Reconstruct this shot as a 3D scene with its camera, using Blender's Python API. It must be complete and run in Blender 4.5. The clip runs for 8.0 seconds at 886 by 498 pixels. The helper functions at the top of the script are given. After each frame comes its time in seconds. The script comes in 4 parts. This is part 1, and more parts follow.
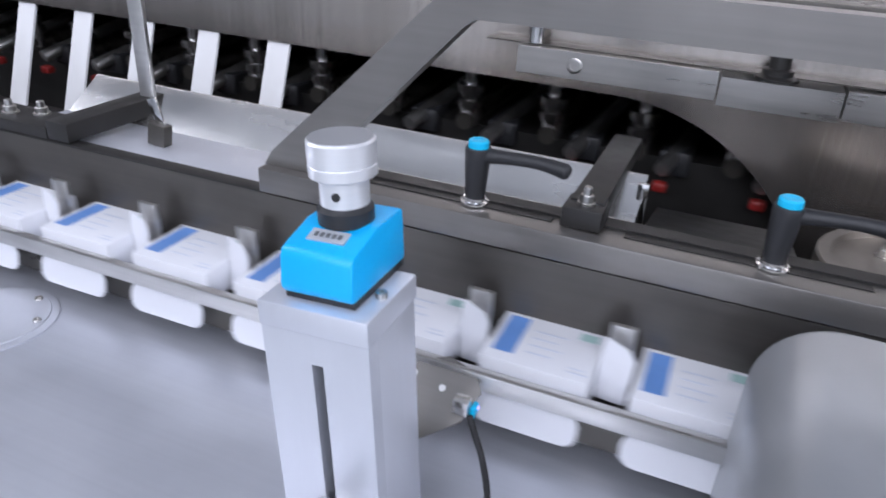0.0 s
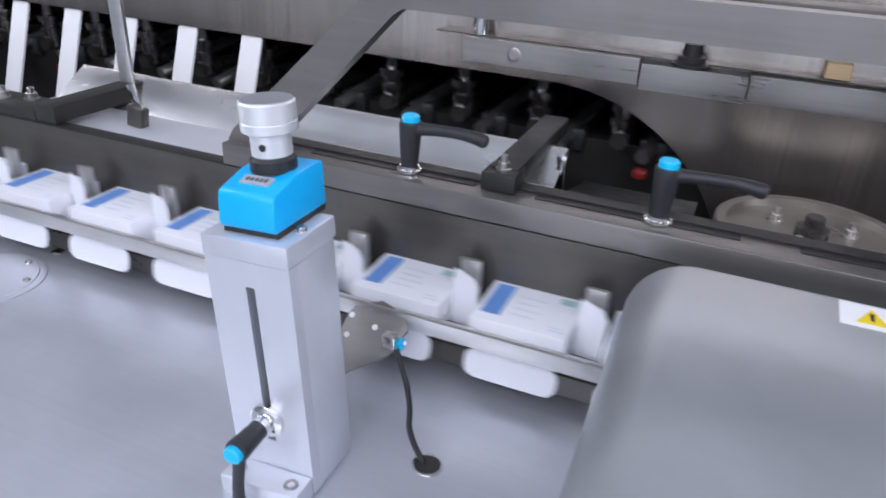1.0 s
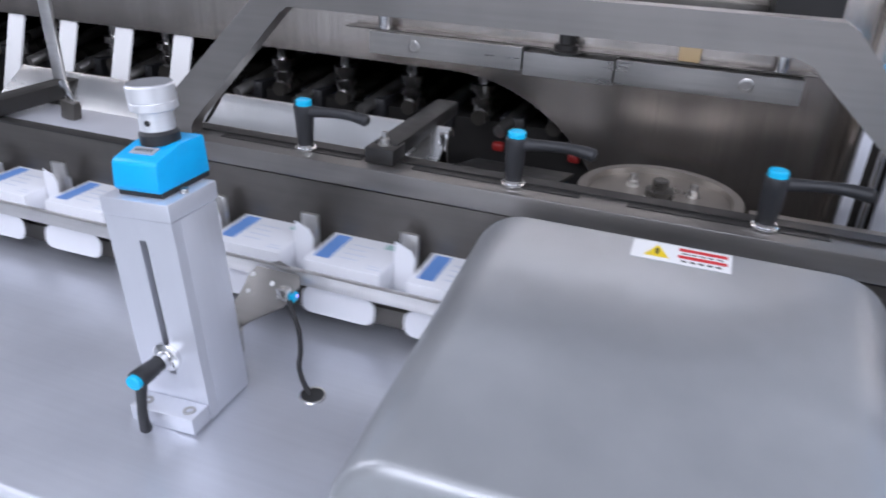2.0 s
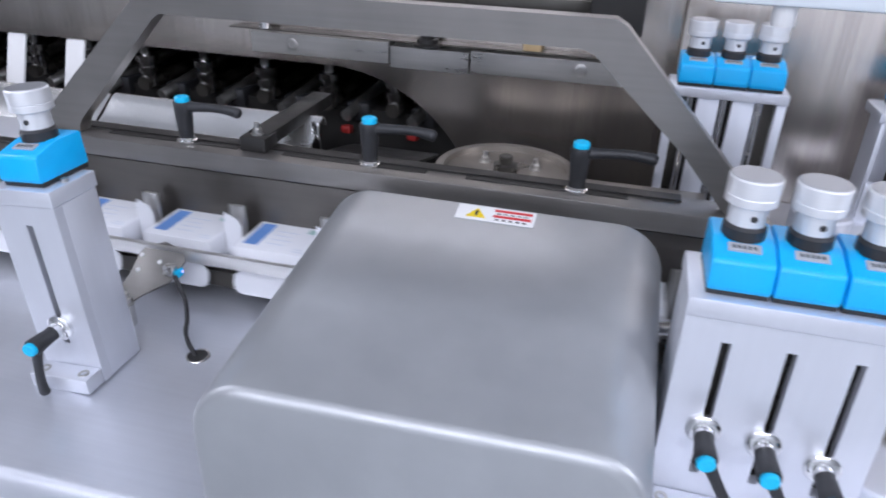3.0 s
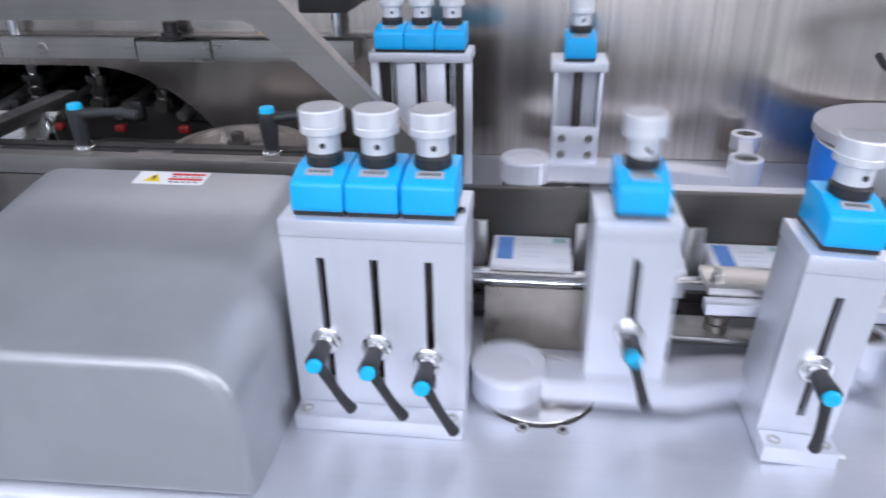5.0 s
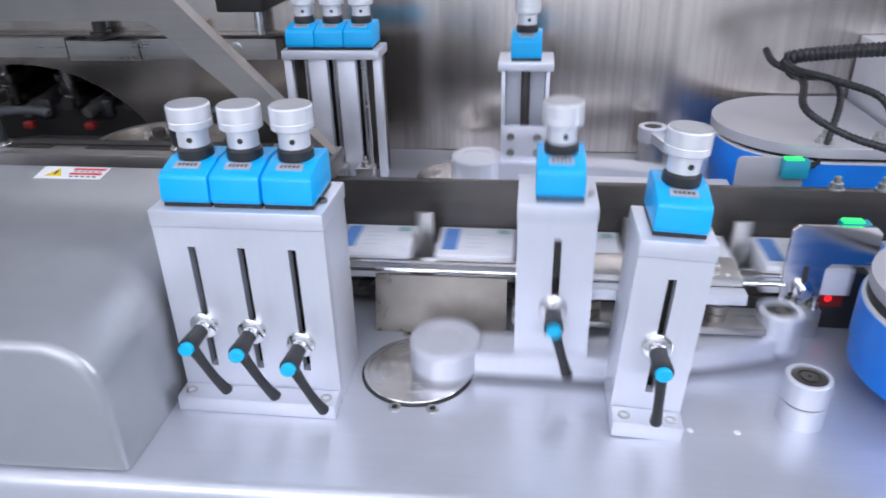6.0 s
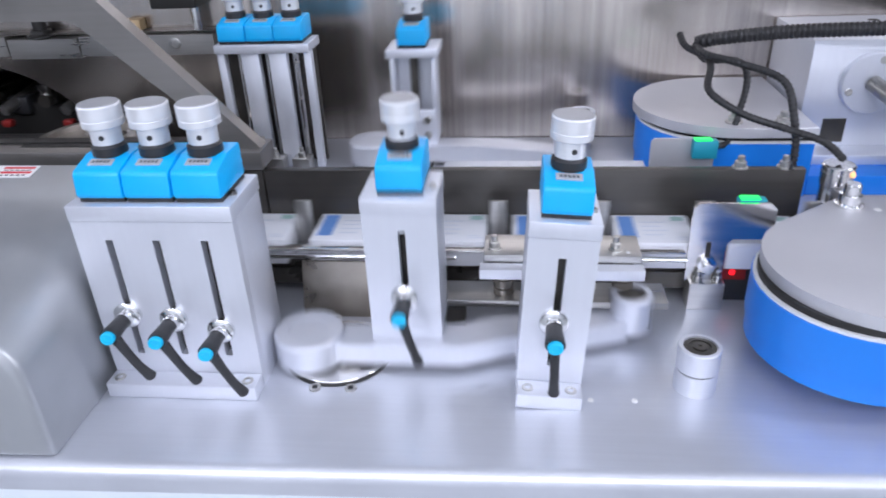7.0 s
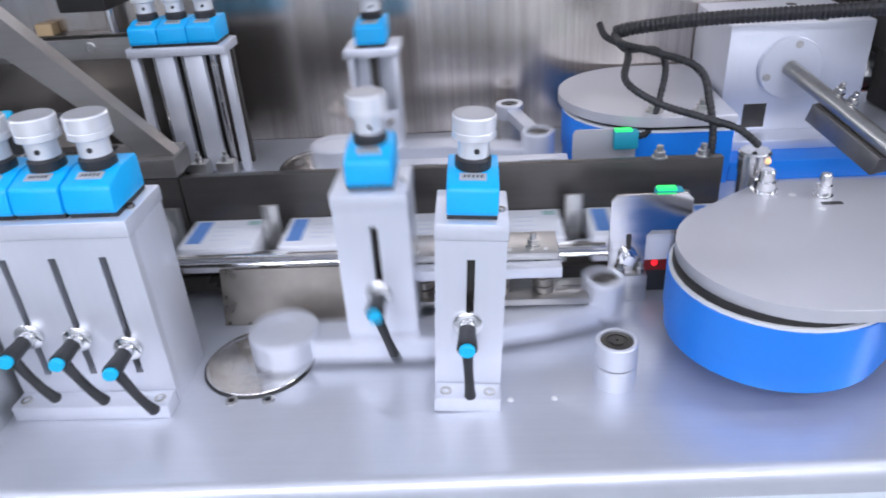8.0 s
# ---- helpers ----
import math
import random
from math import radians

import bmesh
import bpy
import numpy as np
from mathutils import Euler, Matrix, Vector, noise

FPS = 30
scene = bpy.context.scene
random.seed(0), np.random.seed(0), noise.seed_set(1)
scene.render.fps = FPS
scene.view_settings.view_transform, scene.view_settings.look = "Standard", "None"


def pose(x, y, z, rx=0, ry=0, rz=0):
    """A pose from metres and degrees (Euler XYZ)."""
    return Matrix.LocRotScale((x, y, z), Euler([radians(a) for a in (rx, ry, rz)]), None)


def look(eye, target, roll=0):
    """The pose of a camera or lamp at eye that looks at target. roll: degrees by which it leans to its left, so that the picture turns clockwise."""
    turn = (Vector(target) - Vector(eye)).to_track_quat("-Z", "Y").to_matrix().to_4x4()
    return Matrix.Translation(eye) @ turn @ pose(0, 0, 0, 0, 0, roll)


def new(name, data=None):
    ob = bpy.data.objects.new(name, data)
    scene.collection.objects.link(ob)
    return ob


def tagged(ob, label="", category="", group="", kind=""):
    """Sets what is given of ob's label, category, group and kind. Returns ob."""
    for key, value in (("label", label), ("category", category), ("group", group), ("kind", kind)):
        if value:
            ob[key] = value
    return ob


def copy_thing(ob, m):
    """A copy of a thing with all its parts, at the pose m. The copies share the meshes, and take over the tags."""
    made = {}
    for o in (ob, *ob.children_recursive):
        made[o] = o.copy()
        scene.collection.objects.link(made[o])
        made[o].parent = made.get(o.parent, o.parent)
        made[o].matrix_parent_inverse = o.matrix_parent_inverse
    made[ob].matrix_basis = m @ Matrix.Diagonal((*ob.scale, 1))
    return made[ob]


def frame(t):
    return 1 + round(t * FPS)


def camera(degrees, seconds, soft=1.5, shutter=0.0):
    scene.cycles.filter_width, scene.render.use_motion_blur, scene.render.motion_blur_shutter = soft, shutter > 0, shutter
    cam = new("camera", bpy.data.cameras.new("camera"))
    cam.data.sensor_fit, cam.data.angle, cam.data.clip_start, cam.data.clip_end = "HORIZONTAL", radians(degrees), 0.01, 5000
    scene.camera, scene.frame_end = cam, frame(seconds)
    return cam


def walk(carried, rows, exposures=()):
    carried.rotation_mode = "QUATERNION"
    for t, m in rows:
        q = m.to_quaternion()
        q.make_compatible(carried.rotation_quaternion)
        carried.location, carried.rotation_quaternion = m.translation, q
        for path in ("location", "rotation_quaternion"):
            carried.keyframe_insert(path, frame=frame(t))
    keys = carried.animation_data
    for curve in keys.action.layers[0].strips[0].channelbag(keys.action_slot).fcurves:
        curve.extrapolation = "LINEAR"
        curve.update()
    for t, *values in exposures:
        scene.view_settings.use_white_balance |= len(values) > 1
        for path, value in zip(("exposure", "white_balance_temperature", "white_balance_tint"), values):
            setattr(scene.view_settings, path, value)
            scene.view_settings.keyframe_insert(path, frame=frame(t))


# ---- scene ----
cam = camera(63.8, 8.0, soft=1.8, shutter=0.5)
PATH = [
    (0, (-0.0335, -0.1025, 0.3053), (-0.0988, 0.0628, 0.2135), 3.4),
    (0.5, (0.0017, -0.1248, 0.3065), (-0.0640, 0.0407, 0.2154), 3.4),
    (1, (0.0350, -0.1504, 0.3105), (-0.0302, 0.0153, 0.2195), 3.3),
    (2.3, (0.1642, -0.2109, 0.3285), (0.1076, -0.0421, 0.2373), 2.2),
    (2.5, (0.1844, -0.2216, 0.3331), (0.1309, -0.0520, 0.2415), 2.1),
    (3, (0.2159, -0.2541, 0.3479), (0.1728, -0.0823, 0.2550), 2.0),
    (3.5, (0.2622, -0.2606, 0.3513), (0.2235, -0.0874, 0.2590), 1.2),
    (4, (0.3092, -0.2654, 0.3418), (0.2758, -0.0904, 0.2510), 0.4),
    (4.5, (0.3577, -0.2727, 0.3348), (0.3297, -0.0964, 0.2445), -0.3),
    (5, (0.4205, -0.2812, 0.3286), (0.3961, -0.1043, 0.2386), -1.1),
    (5.2, (0.4449, -0.2826, 0.3269), (0.4213, -0.1056, 0.2368), -1.1),
    (6.5, (0.5402, -0.3046, 0.3395), (0.5173, -0.1289, 0.2468), -1.9),
    (7, (0.5692, -0.3102, 0.3431), (0.5490, -0.1354, 0.2482), -2.6),
    (7.5, (0.5868, -0.3088, 0.3445), (0.5708, -0.1342, 0.2481), -3.1),
    (8, (0.6089, -0.2951, 0.3445), (0.5973, -0.1210, 0.2468), -3.7),
]
walk(cam, [(t, look(eye, target, roll)) for t, eye, target, roll in PATH])

# ---- light ----
world = bpy.data.worlds.new("world")
scene.world = world
world.use_nodes = True
bg = world.node_tree.nodes["Background"]
bg.inputs[0].default_value = (0.75, 0.82, 1.0, 1)
bg.inputs[1].default_value = 0.12
scene.view_settings.exposure = -0.58


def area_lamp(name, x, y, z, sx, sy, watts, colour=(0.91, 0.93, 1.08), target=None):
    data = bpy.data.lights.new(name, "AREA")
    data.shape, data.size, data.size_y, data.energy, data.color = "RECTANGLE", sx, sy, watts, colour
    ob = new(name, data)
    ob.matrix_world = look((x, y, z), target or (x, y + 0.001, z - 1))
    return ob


# unseen tubes of the hall's ceiling: over the machine's front edge, over the gangway, and farther off
area_lamp("ceiling_lamp_front", 0.3, -0.55, 2.1, 5.0, 0.30, 15)
area_lamp("ceiling_lamp_gangway", 0.3, -1.9, 2.1, 5.0, 0.35, 64)
# added fill that brightens the left of the deck
area_lamp("fill_lamp_west", -2.6, 0.0, 1.75, 0.35, 2.4, 40, target=(-0.3, 0.0, 0.0))
area_lamp("ceiling_lamp_east", 3.0, -0.3, 1.75, 0.35, 2.4, 70, target=(0.5, 0.0, 0.0))
# added fill behind the machine; its reflection brightens the cover's front
area_lamp("fill_lamp_rear", 0.3, 2.6, 2.1, 5.0, 0.35, 40)
area_lamp("ceiling_lamp_far", 0.3, -3.6, 2.1, 5.0, 0.35, 215)


# ---- materials ----
def material(name, colour, rough=0.5, metal=0.0, grain=0.0, grain_scale=(60, 60, 60), bump=0.0, bump_scale=400.0, rough_var=0.0, stain=0.0, spec=0.5, coat=0.0, vary=0.0, sheen_streak=0.0):
    m = bpy.data.materials.new(name)
    m.use_nodes = True
    nt = m.node_tree
    b = nt.nodes["Principled BSDF"]
    b.inputs["Base Color"].default_value = (*colour, 1)
    b.inputs["Roughness"].default_value = rough
    b.inputs["Metallic"].default_value = metal
    b.inputs["Specular IOR Level"].default_value = spec
    b.inputs["Coat Weight"].default_value = coat
    tc = nt.nodes.new("ShaderNodeTexCoord")
    last = None
    if grain or stain or rough_var:
        mp = nt.nodes.new("ShaderNodeMapping")
        mp.inputs["Scale"].default_value = grain_scale
        nt.links.new(tc.outputs["Object"], mp.inputs["Vector"])
        n1 = nt.nodes.new("ShaderNodeTexNoise")
        n1.inputs["Scale"].default_value, n1.inputs["Detail"].default_value = 1.0, 5.0
        nt.links.new(mp.outputs["Vector"], n1.inputs["Vector"])
        n2 = nt.nodes.new("ShaderNodeTexNoise")
        n2.inputs["Scale"].default_value, n2.inputs["Detail"].default_value = 14.0, 3.0
        nt.links.new(tc.outputs["Object"], n2.inputs["Vector"])
        fine = None
        if sheen_streak:
            mp2 = nt.nodes.new("ShaderNodeMapping")
            mp2.inputs["Scale"].default_value = (grain_scale[0] * 9, grain_scale[1] * 9, grain_scale[2] * 4)
            nt.links.new(tc.outputs["Object"], mp2.inputs["Vector"])
            fine = nt.nodes.new("ShaderNodeTexNoise")
            fine.inputs["Scale"].default_value, fine.inputs["Detail"].default_value = 1.0, 4.0
            nt.links.new(mp2.outputs["Vector"], fine.inputs["Vector"])
        for amount, src in ((grain, n1), (stain, n2), (sheen_streak, fine)):
            if not amount:
                continue
            ramp = nt.nodes.new("ShaderNodeMapRange")
            ramp.inputs["From Min"].default_value, ramp.inputs["From Max"].default_value = 0.3, 0.7
            ramp.inputs["To Min"].default_value, ramp.inputs["To Max"].default_value = 1 - amount, 1 + amount
            nt.links.new(src.outputs["Fac"], ramp.inputs["Value"])
            mix = nt.nodes.new("ShaderNodeMix")
            mix.data_type, mix.blend_type = "RGBA", "MULTIPLY"
            mix.inputs["Factor"].default_value = 1.0
            if last:
                nt.links.new(last, mix.inputs[6])
            else:
                mix.inputs[6].default_value = (*colour, 1)
            nt.links.new(ramp.outputs["Result"], mix.inputs[7])
            last = mix.outputs[2]
        if rough_var:
            ramp = nt.nodes.new("ShaderNodeMapRange")
            ramp.inputs["From Min"].default_value, ramp.inputs["From Max"].default_value = 0.3, 0.7
            ramp.inputs["To Min"].default_value, ramp.inputs["To Max"].default_value = max(0.03, rough - rough_var), rough + rough_var
            add = nt.nodes.new("ShaderNodeMath")
            add.operation = "MULTIPLY_ADD"
            add.inputs[1].default_value = 0.5
            half = nt.nodes.new("ShaderNodeMath")
            half.operation = "MULTIPLY"
            half.inputs[1].default_value = 0.5
            nt.links.new(n2.outputs["Fac"], half.inputs[0])
            nt.links.new(n1.outputs["Fac"], add.inputs[0])
            nt.links.new(half.outputs[0], add.inputs[2])
            nt.links.new(add.outputs[0], ramp.inputs["Value"])
            nt.links.new(ramp.outputs["Result"], b.inputs["Roughness"])
    if vary:
        info = nt.nodes.new("ShaderNodeObjectInfo")
        hsv = nt.nodes.new("ShaderNodeHueSaturation")
        ramp = nt.nodes.new("ShaderNodeMapRange")
        ramp.inputs["To Min"].default_value, ramp.inputs["To Max"].default_value = 1 - vary, 1 + vary
        nt.links.new(info.outputs["Random"], ramp.inputs["Value"])
        nt.links.new(ramp.outputs["Result"], hsv.inputs["Value"])
        hsv.inputs["Color"].default_value = (*colour, 1)
        if last:
            nt.links.new(last, hsv.inputs["Color"])
        last = hsv.outputs["Color"]
    if last:
        nt.links.new(last, b.inputs["Base Color"])
    if bump:
        n3 = nt.nodes.new("ShaderNodeTexNoise")
        n3.inputs["Scale"].default_value, n3.inputs["Detail"].default_value = bump_scale, 3.0
        nt.links.new(tc.outputs["Object"], n3.inputs["Vector"])
        bp = nt.nodes.new("ShaderNodeBump")
        bp.inputs["Strength"].default_value, bp.inputs["Distance"].default_value = bump, 0.0006
        nt.links.new(n3.outputs["Fac"], bp.inputs["Height"])
        nt.links.new(bp.outputs["Normal"], b.inputs["Normal"])
    return m


def glowing(name, colour, strength):
    m = material(name, colour, 0.3)
    b = m.node_tree.nodes["Principled BSDF"]
    b.inputs["Emission Color"].default_value = (*colour, 1)
    b.inputs["Emission Strength"].default_value = strength
    return m


DECK = material("satin_aluminium", (0.64, 0.66, 0.715), 0.34, 0.55, grain=0.02, grain_scale=(8, 300, 60), rough_var=0.06, stain=0.06, bump=0.06, bump_scale=900)
ALU = material("anodised_aluminium", (0.76, 0.78, 0.84), 0.40, 0.55, grain=0.012, grain_scale=(200, 200, 12), rough_var=0.05, stain=0.03, bump=0.05, bump_scale=1200)
APRON = material("pale_painted_steel", (0.78, 0.84, 0.88), 0.4, 0.0, stain=0.03, bump=0.05, bump_scale=300)
COVER = material("grey_metallic_paint", (0.45, 0.465, 0.48), 0.37, 0.60, grain=0.03, grain_scale=(40, 40, 40), stain=0.05, rough_var=0.05, bump=0.12, bump_scale=1800)
PLATE = material("dark_nickel_plate", (0.118, 0.110, 0.102), 0.34, 0.75, grain=0.05, grain_scale=(10, 200, 200), stain=0.16, rough_var=0.08, bump=0.05)
BEAM = material("grey_nickel_plate", (0.258, 0.245, 0.232), 0.36, 0.75, grain=0.05, grain_scale=(10, 200, 200), stain=0.10, rough_var=0.08, bump=0.05)
BLACKSTEEL = material("blackened_steel", (0.024, 0.023, 0.022), 0.44, 0.1, stain=0.2, rough_var=0.1)
STEEL = material("polished_steel", (0.68, 0.67, 0.66), 0.22, 1.0, grain=0.05, grain_scale=(20, 200, 200), stain=0.08, rough_var=0.08)
SATIN = material("brushed_steel_bar", (0.66, 0.65, 0.63), 0.34, 0.95, grain=0.06, grain_scale=(15, 250, 250), stain=0.08, rough_var=0.08)
# grain and streaks: brushing plus smeared vertical reflections, put into the base colour
WALL = material("brushed_steel_sheet", (0.58, 0.53, 0.485), 0.25, 0.95, grain=0.12, grain_scale=(30, 30, 0.35), sheen_streak=0.12)
CHROME = material("chrome", (0.8, 0.8, 0.8), 0.12, 1.0, stain=0.03)
SCREW = material("steel_screw", (0.55, 0.54, 0.52), 0.28, 1.0, stain=0.1)
BLUE = material("bright_blue_plastic", (0.0, 0.47, 0.95), 0.34, 0.0, stain=0.02, bump=0.04, bump_scale=900)
CYAN = material("cyan_plastic_cap", (0.005, 0.55, 0.90), 0.35)
BLACK = material("black_plastic", (0.025, 0.026, 0.029), 0.45, 0.0, bump=0.2, bump_scale=1500, stain=0.1)
RUBBER = material("black_rubber", (0.02, 0.02, 0.022), 0.45, bump=0.1)
KNOB = material("turned_aluminium", (0.86, 0.87, 0.89), 0.36, 0.5, grain=0.02, grain_scale=(5, 5, 700))
# darker than KNOB: the upward faces' dark reflection is put into the colour
KNOBSHADE = material("shaded_grey_knob_face", (0.38, 0.39, 0.41), 0.4, 0.5, stain=0.05)
PAPER = material("white_carton_board", (0.83, 0.84, 0.88), 0.55, stain=0.02, bump=0.05, vary=0.03)
PRINT = material("blue_carton_print", (0.14, 0.30, 0.66), 0.5, stain=0.1)
GREYPRINT = material("grey_blue_print", (0.68, 0.72, 0.81), 0.5)
GREENPRINT = material("grey_green_print", (0.35, 0.52, 0.50), 0.5)
DIALBLUE = material("blue_plastic_housing", (0.015, 0.24, 0.85), 0.33, stain=0.03, bump=0.03)
LABELWHITE = material("white_label", (0.85, 0.85, 0.85), 0.5)
RED = material("red_print", (0.65, 0.03, 0.04), 0.5)
YELLOW = material("yellow_print", (0.85, 0.62, 0.02), 0.5)
# black of print, and of gaps and holes whose dark depth is painted
INK = material("black_print_and_gaps", (0.03, 0.03, 0.03), 0.5)
# near-black stands in for shade inside the housing and under the chain
UNLIT = material("unlit_interior_black", (0.02, 0.02, 0.021), 0.6, stain=0.3)
TURNPLATE = material("worn_brown_steel", (0.33, 0.30, 0.265), 0.34, 0.8, grain=0.08, grain_scale=(60, 60, 60), stain=0.25, rough_var=0.12)
BARSTEEL = material("dull_steel_bar", (0.46, 0.45, 0.43), 0.32, 0.92, grain=0.07, grain_scale=(15, 250, 250), stain=0.12, rough_var=0.08)
BRIGHT = material("bright_rolled_sheet", (0.84, 0.83, 0.81), 0.24, 0.9, grain=0.03, grain_scale=(12, 60, 60), stain=0.12, rough_var=0.08)
GREASE = material("dark_oily_steel", (0.095, 0.089, 0.08), 0.35, 0.6, stain=0.3, rough_var=0.15)
REDPLASTIC = material("red_plastic", (0.28, 0.02, 0.018), 0.4)
BLAST = material("bead_blasted_aluminium", (0.64, 0.64, 0.67), 0.42, 0.5, stain=0.03, bump=0.15, bump_scale=2500)
WINDOW = material("pale_grey_window", (0.45, 0.48, 0.52), 0.3)
DIGIT = material("dark_grey_print", (0.12, 0.13, 0.14), 0.5)
BRASS = material("tan_plastic", (0.55, 0.40, 0.22), 0.5)
SENSOR = material("teal_sensor_housing", (0.02, 0.33, 0.45), 0.4)
GREENLED = glowing("green_indicator_light", (0.02, 1.0, 0.16), 1.5)
REDLED = glowing("red_indicator_light", (1.0, 0.01, 0.02), 2.5)
VIOLETLED = glowing("violet_light_spot", (0.35, 0.3, 1.0), 3.0)
ORANGELED = glowing("amber_indicator_light", (1.0, 0.5, 0.2), 1.6)
HALLWALL = material("white_hall_wall", (0.78, 0.80, 0.83), 0.7, stain=0.05, bump=0.1, bump_scale=60)
HALLFLOOR = material("grey_epoxy_floor", (0.35, 0.37, 0.38), 0.35, stain=0.08)
CEILING = material("white_ceiling", (0.75, 0.77, 0.8), 0.7, stain=0.03)


# ---- mesh helpers ----
def box(bm, x0, x1, y0, y1, z0, z1, bevel=0.0, seg=2, m=None):
    r = bmesh.ops.create_cube(bm, size=1.0)
    vs = r["verts"]
    for v in vs:
        v.co = Vector(((x0 + x1) / 2 + v.co.x * (x1 - x0), (y0 + y1) / 2 + v.co.y * (y1 - y0), (z0 + z1) / 2 + v.co.z * (z1 - z0)))
    if bevel:
        edges = list({e for v in vs for e in v.link_edges})
        out = bmesh.ops.bevel(bm, geom=edges, offset=bevel, segments=seg, profile=0.5, affect="EDGES")
        vs = out["verts"]
    if m is not None:
        bmesh.ops.transform(bm, matrix=m, verts=list({v for v in vs if v.is_valid}))
    return bm


def turned(bm, profile, seg=32, m=None):
    """A body turned round z from (radius, height) pairs, closed at both ends."""
    rings = []
    for r, z in profile:
        rings.append([bm.verts.new((r * math.cos(2 * math.pi * k / seg), r * math.sin(2 * math.pi * k / seg), z)) for k in range(seg)])
    for a, b in zip(rings, rings[1:]):
        for k in range(seg):
            bm.faces.new((a[k], a[(k + 1) % seg], b[(k + 1) % seg], b[k]))
    bm.faces.new(list(reversed(rings[0])))
    bm.faces.new(rings[-1])
    if m is not None:
        bmesh.ops.transform(bm, matrix=m, verts=[v for ring in rings for v in ring])
    return bm


def prism(bm, outline, z0, z1, m=None, bevel=0.0):
    """An outline of (x, y) pairs, counter-clockwise, raised from z0 to z1."""
    low = [bm.verts.new((x, y, z0)) for x, y in outline]
    high = [bm.verts.new((x, y, z1)) for x, y in outline]
    n = len(outline)
    bm.faces.new(list(reversed(low)))
    top = bm.faces.new(high)
    for k in range(n):
        bm.faces.new((low[k], low[(k + 1) % n], high[(k + 1) % n], high[k]))
    vs = low + high
    if bevel:
        out = bmesh.ops.bevel(bm, geom=list(top.edges), offset=bevel, segments=2, profile=0.5, affect="EDGES")
        vs = list(set([v for v in vs if v.is_valid] + out["verts"]))
    if m is not None:
        bmesh.ops.transform(bm, matrix=m, verts=vs)
    return bm


def rounded(x0, x1, y0, y1, r, seg=6):
    pts = []
    for cx, cy, a in ((x1 - r, y0 + r, -90), (x1 - r, y1 - r, 0), (x0 + r, y1 - r, 90), (x0 + r, y0 + r, 180)):
        pts += [(cx + r * math.cos(radians(a + 90 * k / seg)), cy + r * math.sin(radians(a + 90 * k / seg))) for k in range(seg + 1)]
    return pts


def tube(bm, points, radius, seg=10):
    """A round tube along points, given as a smooth row."""
    pts = [Vector(p) for p in points]
    rings = []
    up = Vector((0.13, 0.21, 0.97)).normalized()
    for i, p in enumerate(pts):
        d = (pts[min(i + 1, len(pts) - 1)] - pts[max(i - 1, 0)]).normalized()
        side = d.cross(up)
        if side.length < 0.05:
            side = d.cross(Vector((1, 0, 0)))
        side.normalize()
        up2 = side.cross(d).normalized()
        r = radius(i) if callable(radius) else radius
        rings.append([bm.verts.new(p + r * (math.cos(2 * math.pi * k / seg) * side + math.sin(2 * math.pi * k / seg) * up2)) for k in range(seg)])
    for a, b in zip(rings, rings[1:]):
        for k in range(seg):
            bm.faces.new((a[k], a[(k + 1) % seg], b[(k + 1) % seg], b[k]))
    bm.faces.new(list(reversed(rings[0])))
    bm.faces.new(rings[-1])
    return bm


def smooth_row(points, steps=10):
    """A Catmull-Rom row through points."""
    p = [Vector(q) for q in points]
    p = [2 * p[0] - p[1]] + p + [2 * p[-1] - p[-2]]
    out = []
    for i in range(1, len(p) - 2):
        for k in range(steps):
            t = k / steps
            out.append(0.5 * ((2 * p[i]) + (p[i + 1] - p[i - 1]) * t + (2 * p[i - 1] - 5 * p[i] + 4 * p[i + 1] - p[i + 2]) * t * t + (3 * p[i] - p[i - 1] - 3 * p[i + 1] + p[i + 2]) * t ** 3))
    out.append(p[-2])
    return out


def mesh_of(name, bm, mat, smooth=35):
    bmesh.ops.recalc_face_normals(bm, faces=bm.faces)
    me = bpy.data.meshes.new(name)
    bm.to_mesh(me)
    bm.free()
    for q in (mat if isinstance(mat, (list, tuple)) else [mat]):
        me.materials.append(q)
    if smooth:
        me.polygons.foreach_set("use_smooth", [True] * len(me.polygons))
        me.set_sharp_from_angle(angle=radians(smooth))
    return me


def part(name, bm, mat, parent, label="", m=None, smooth=35):
    ob = new(name, mesh_of(name, bm, mat, smooth))
    ob.parent = parent
    if m is not None:
        ob.matrix_basis = m
    return tagged(ob, label)


def thing(name, label, category, group="", m=None):
    ob = new(name)
    ob.empty_display_size = 0.02
    if m is not None:
        ob.matrix_basis = m
    return tagged(ob, label, category, group)


def solid(name, bm, mat, label="", category="", kind="", group="", smooth=35):
    return tagged(new(name, mesh_of(name, bm, mat, smooth)), label, category, group, kind)


def socket_screw(parent, x, y, z, r=0.0045, h=0.004, axis="z", name="screw"):
    """A round-headed screw with a hexagon socket; its head looks along z, or towards -y."""
    turn = pose(x, y, z) if axis == "z" else pose(x, y, z, 90, 0, 0)
    bm = bmesh.new()
    turned(bm, [(r, 0), (r, h * 0.8), (r * 0.92, h), (r * 0.55, h), (r * 0.55, h * 0.45), (0.0002, h * 0.45)], 16)
    return part(name, bm, SCREW, parent, m=turn)


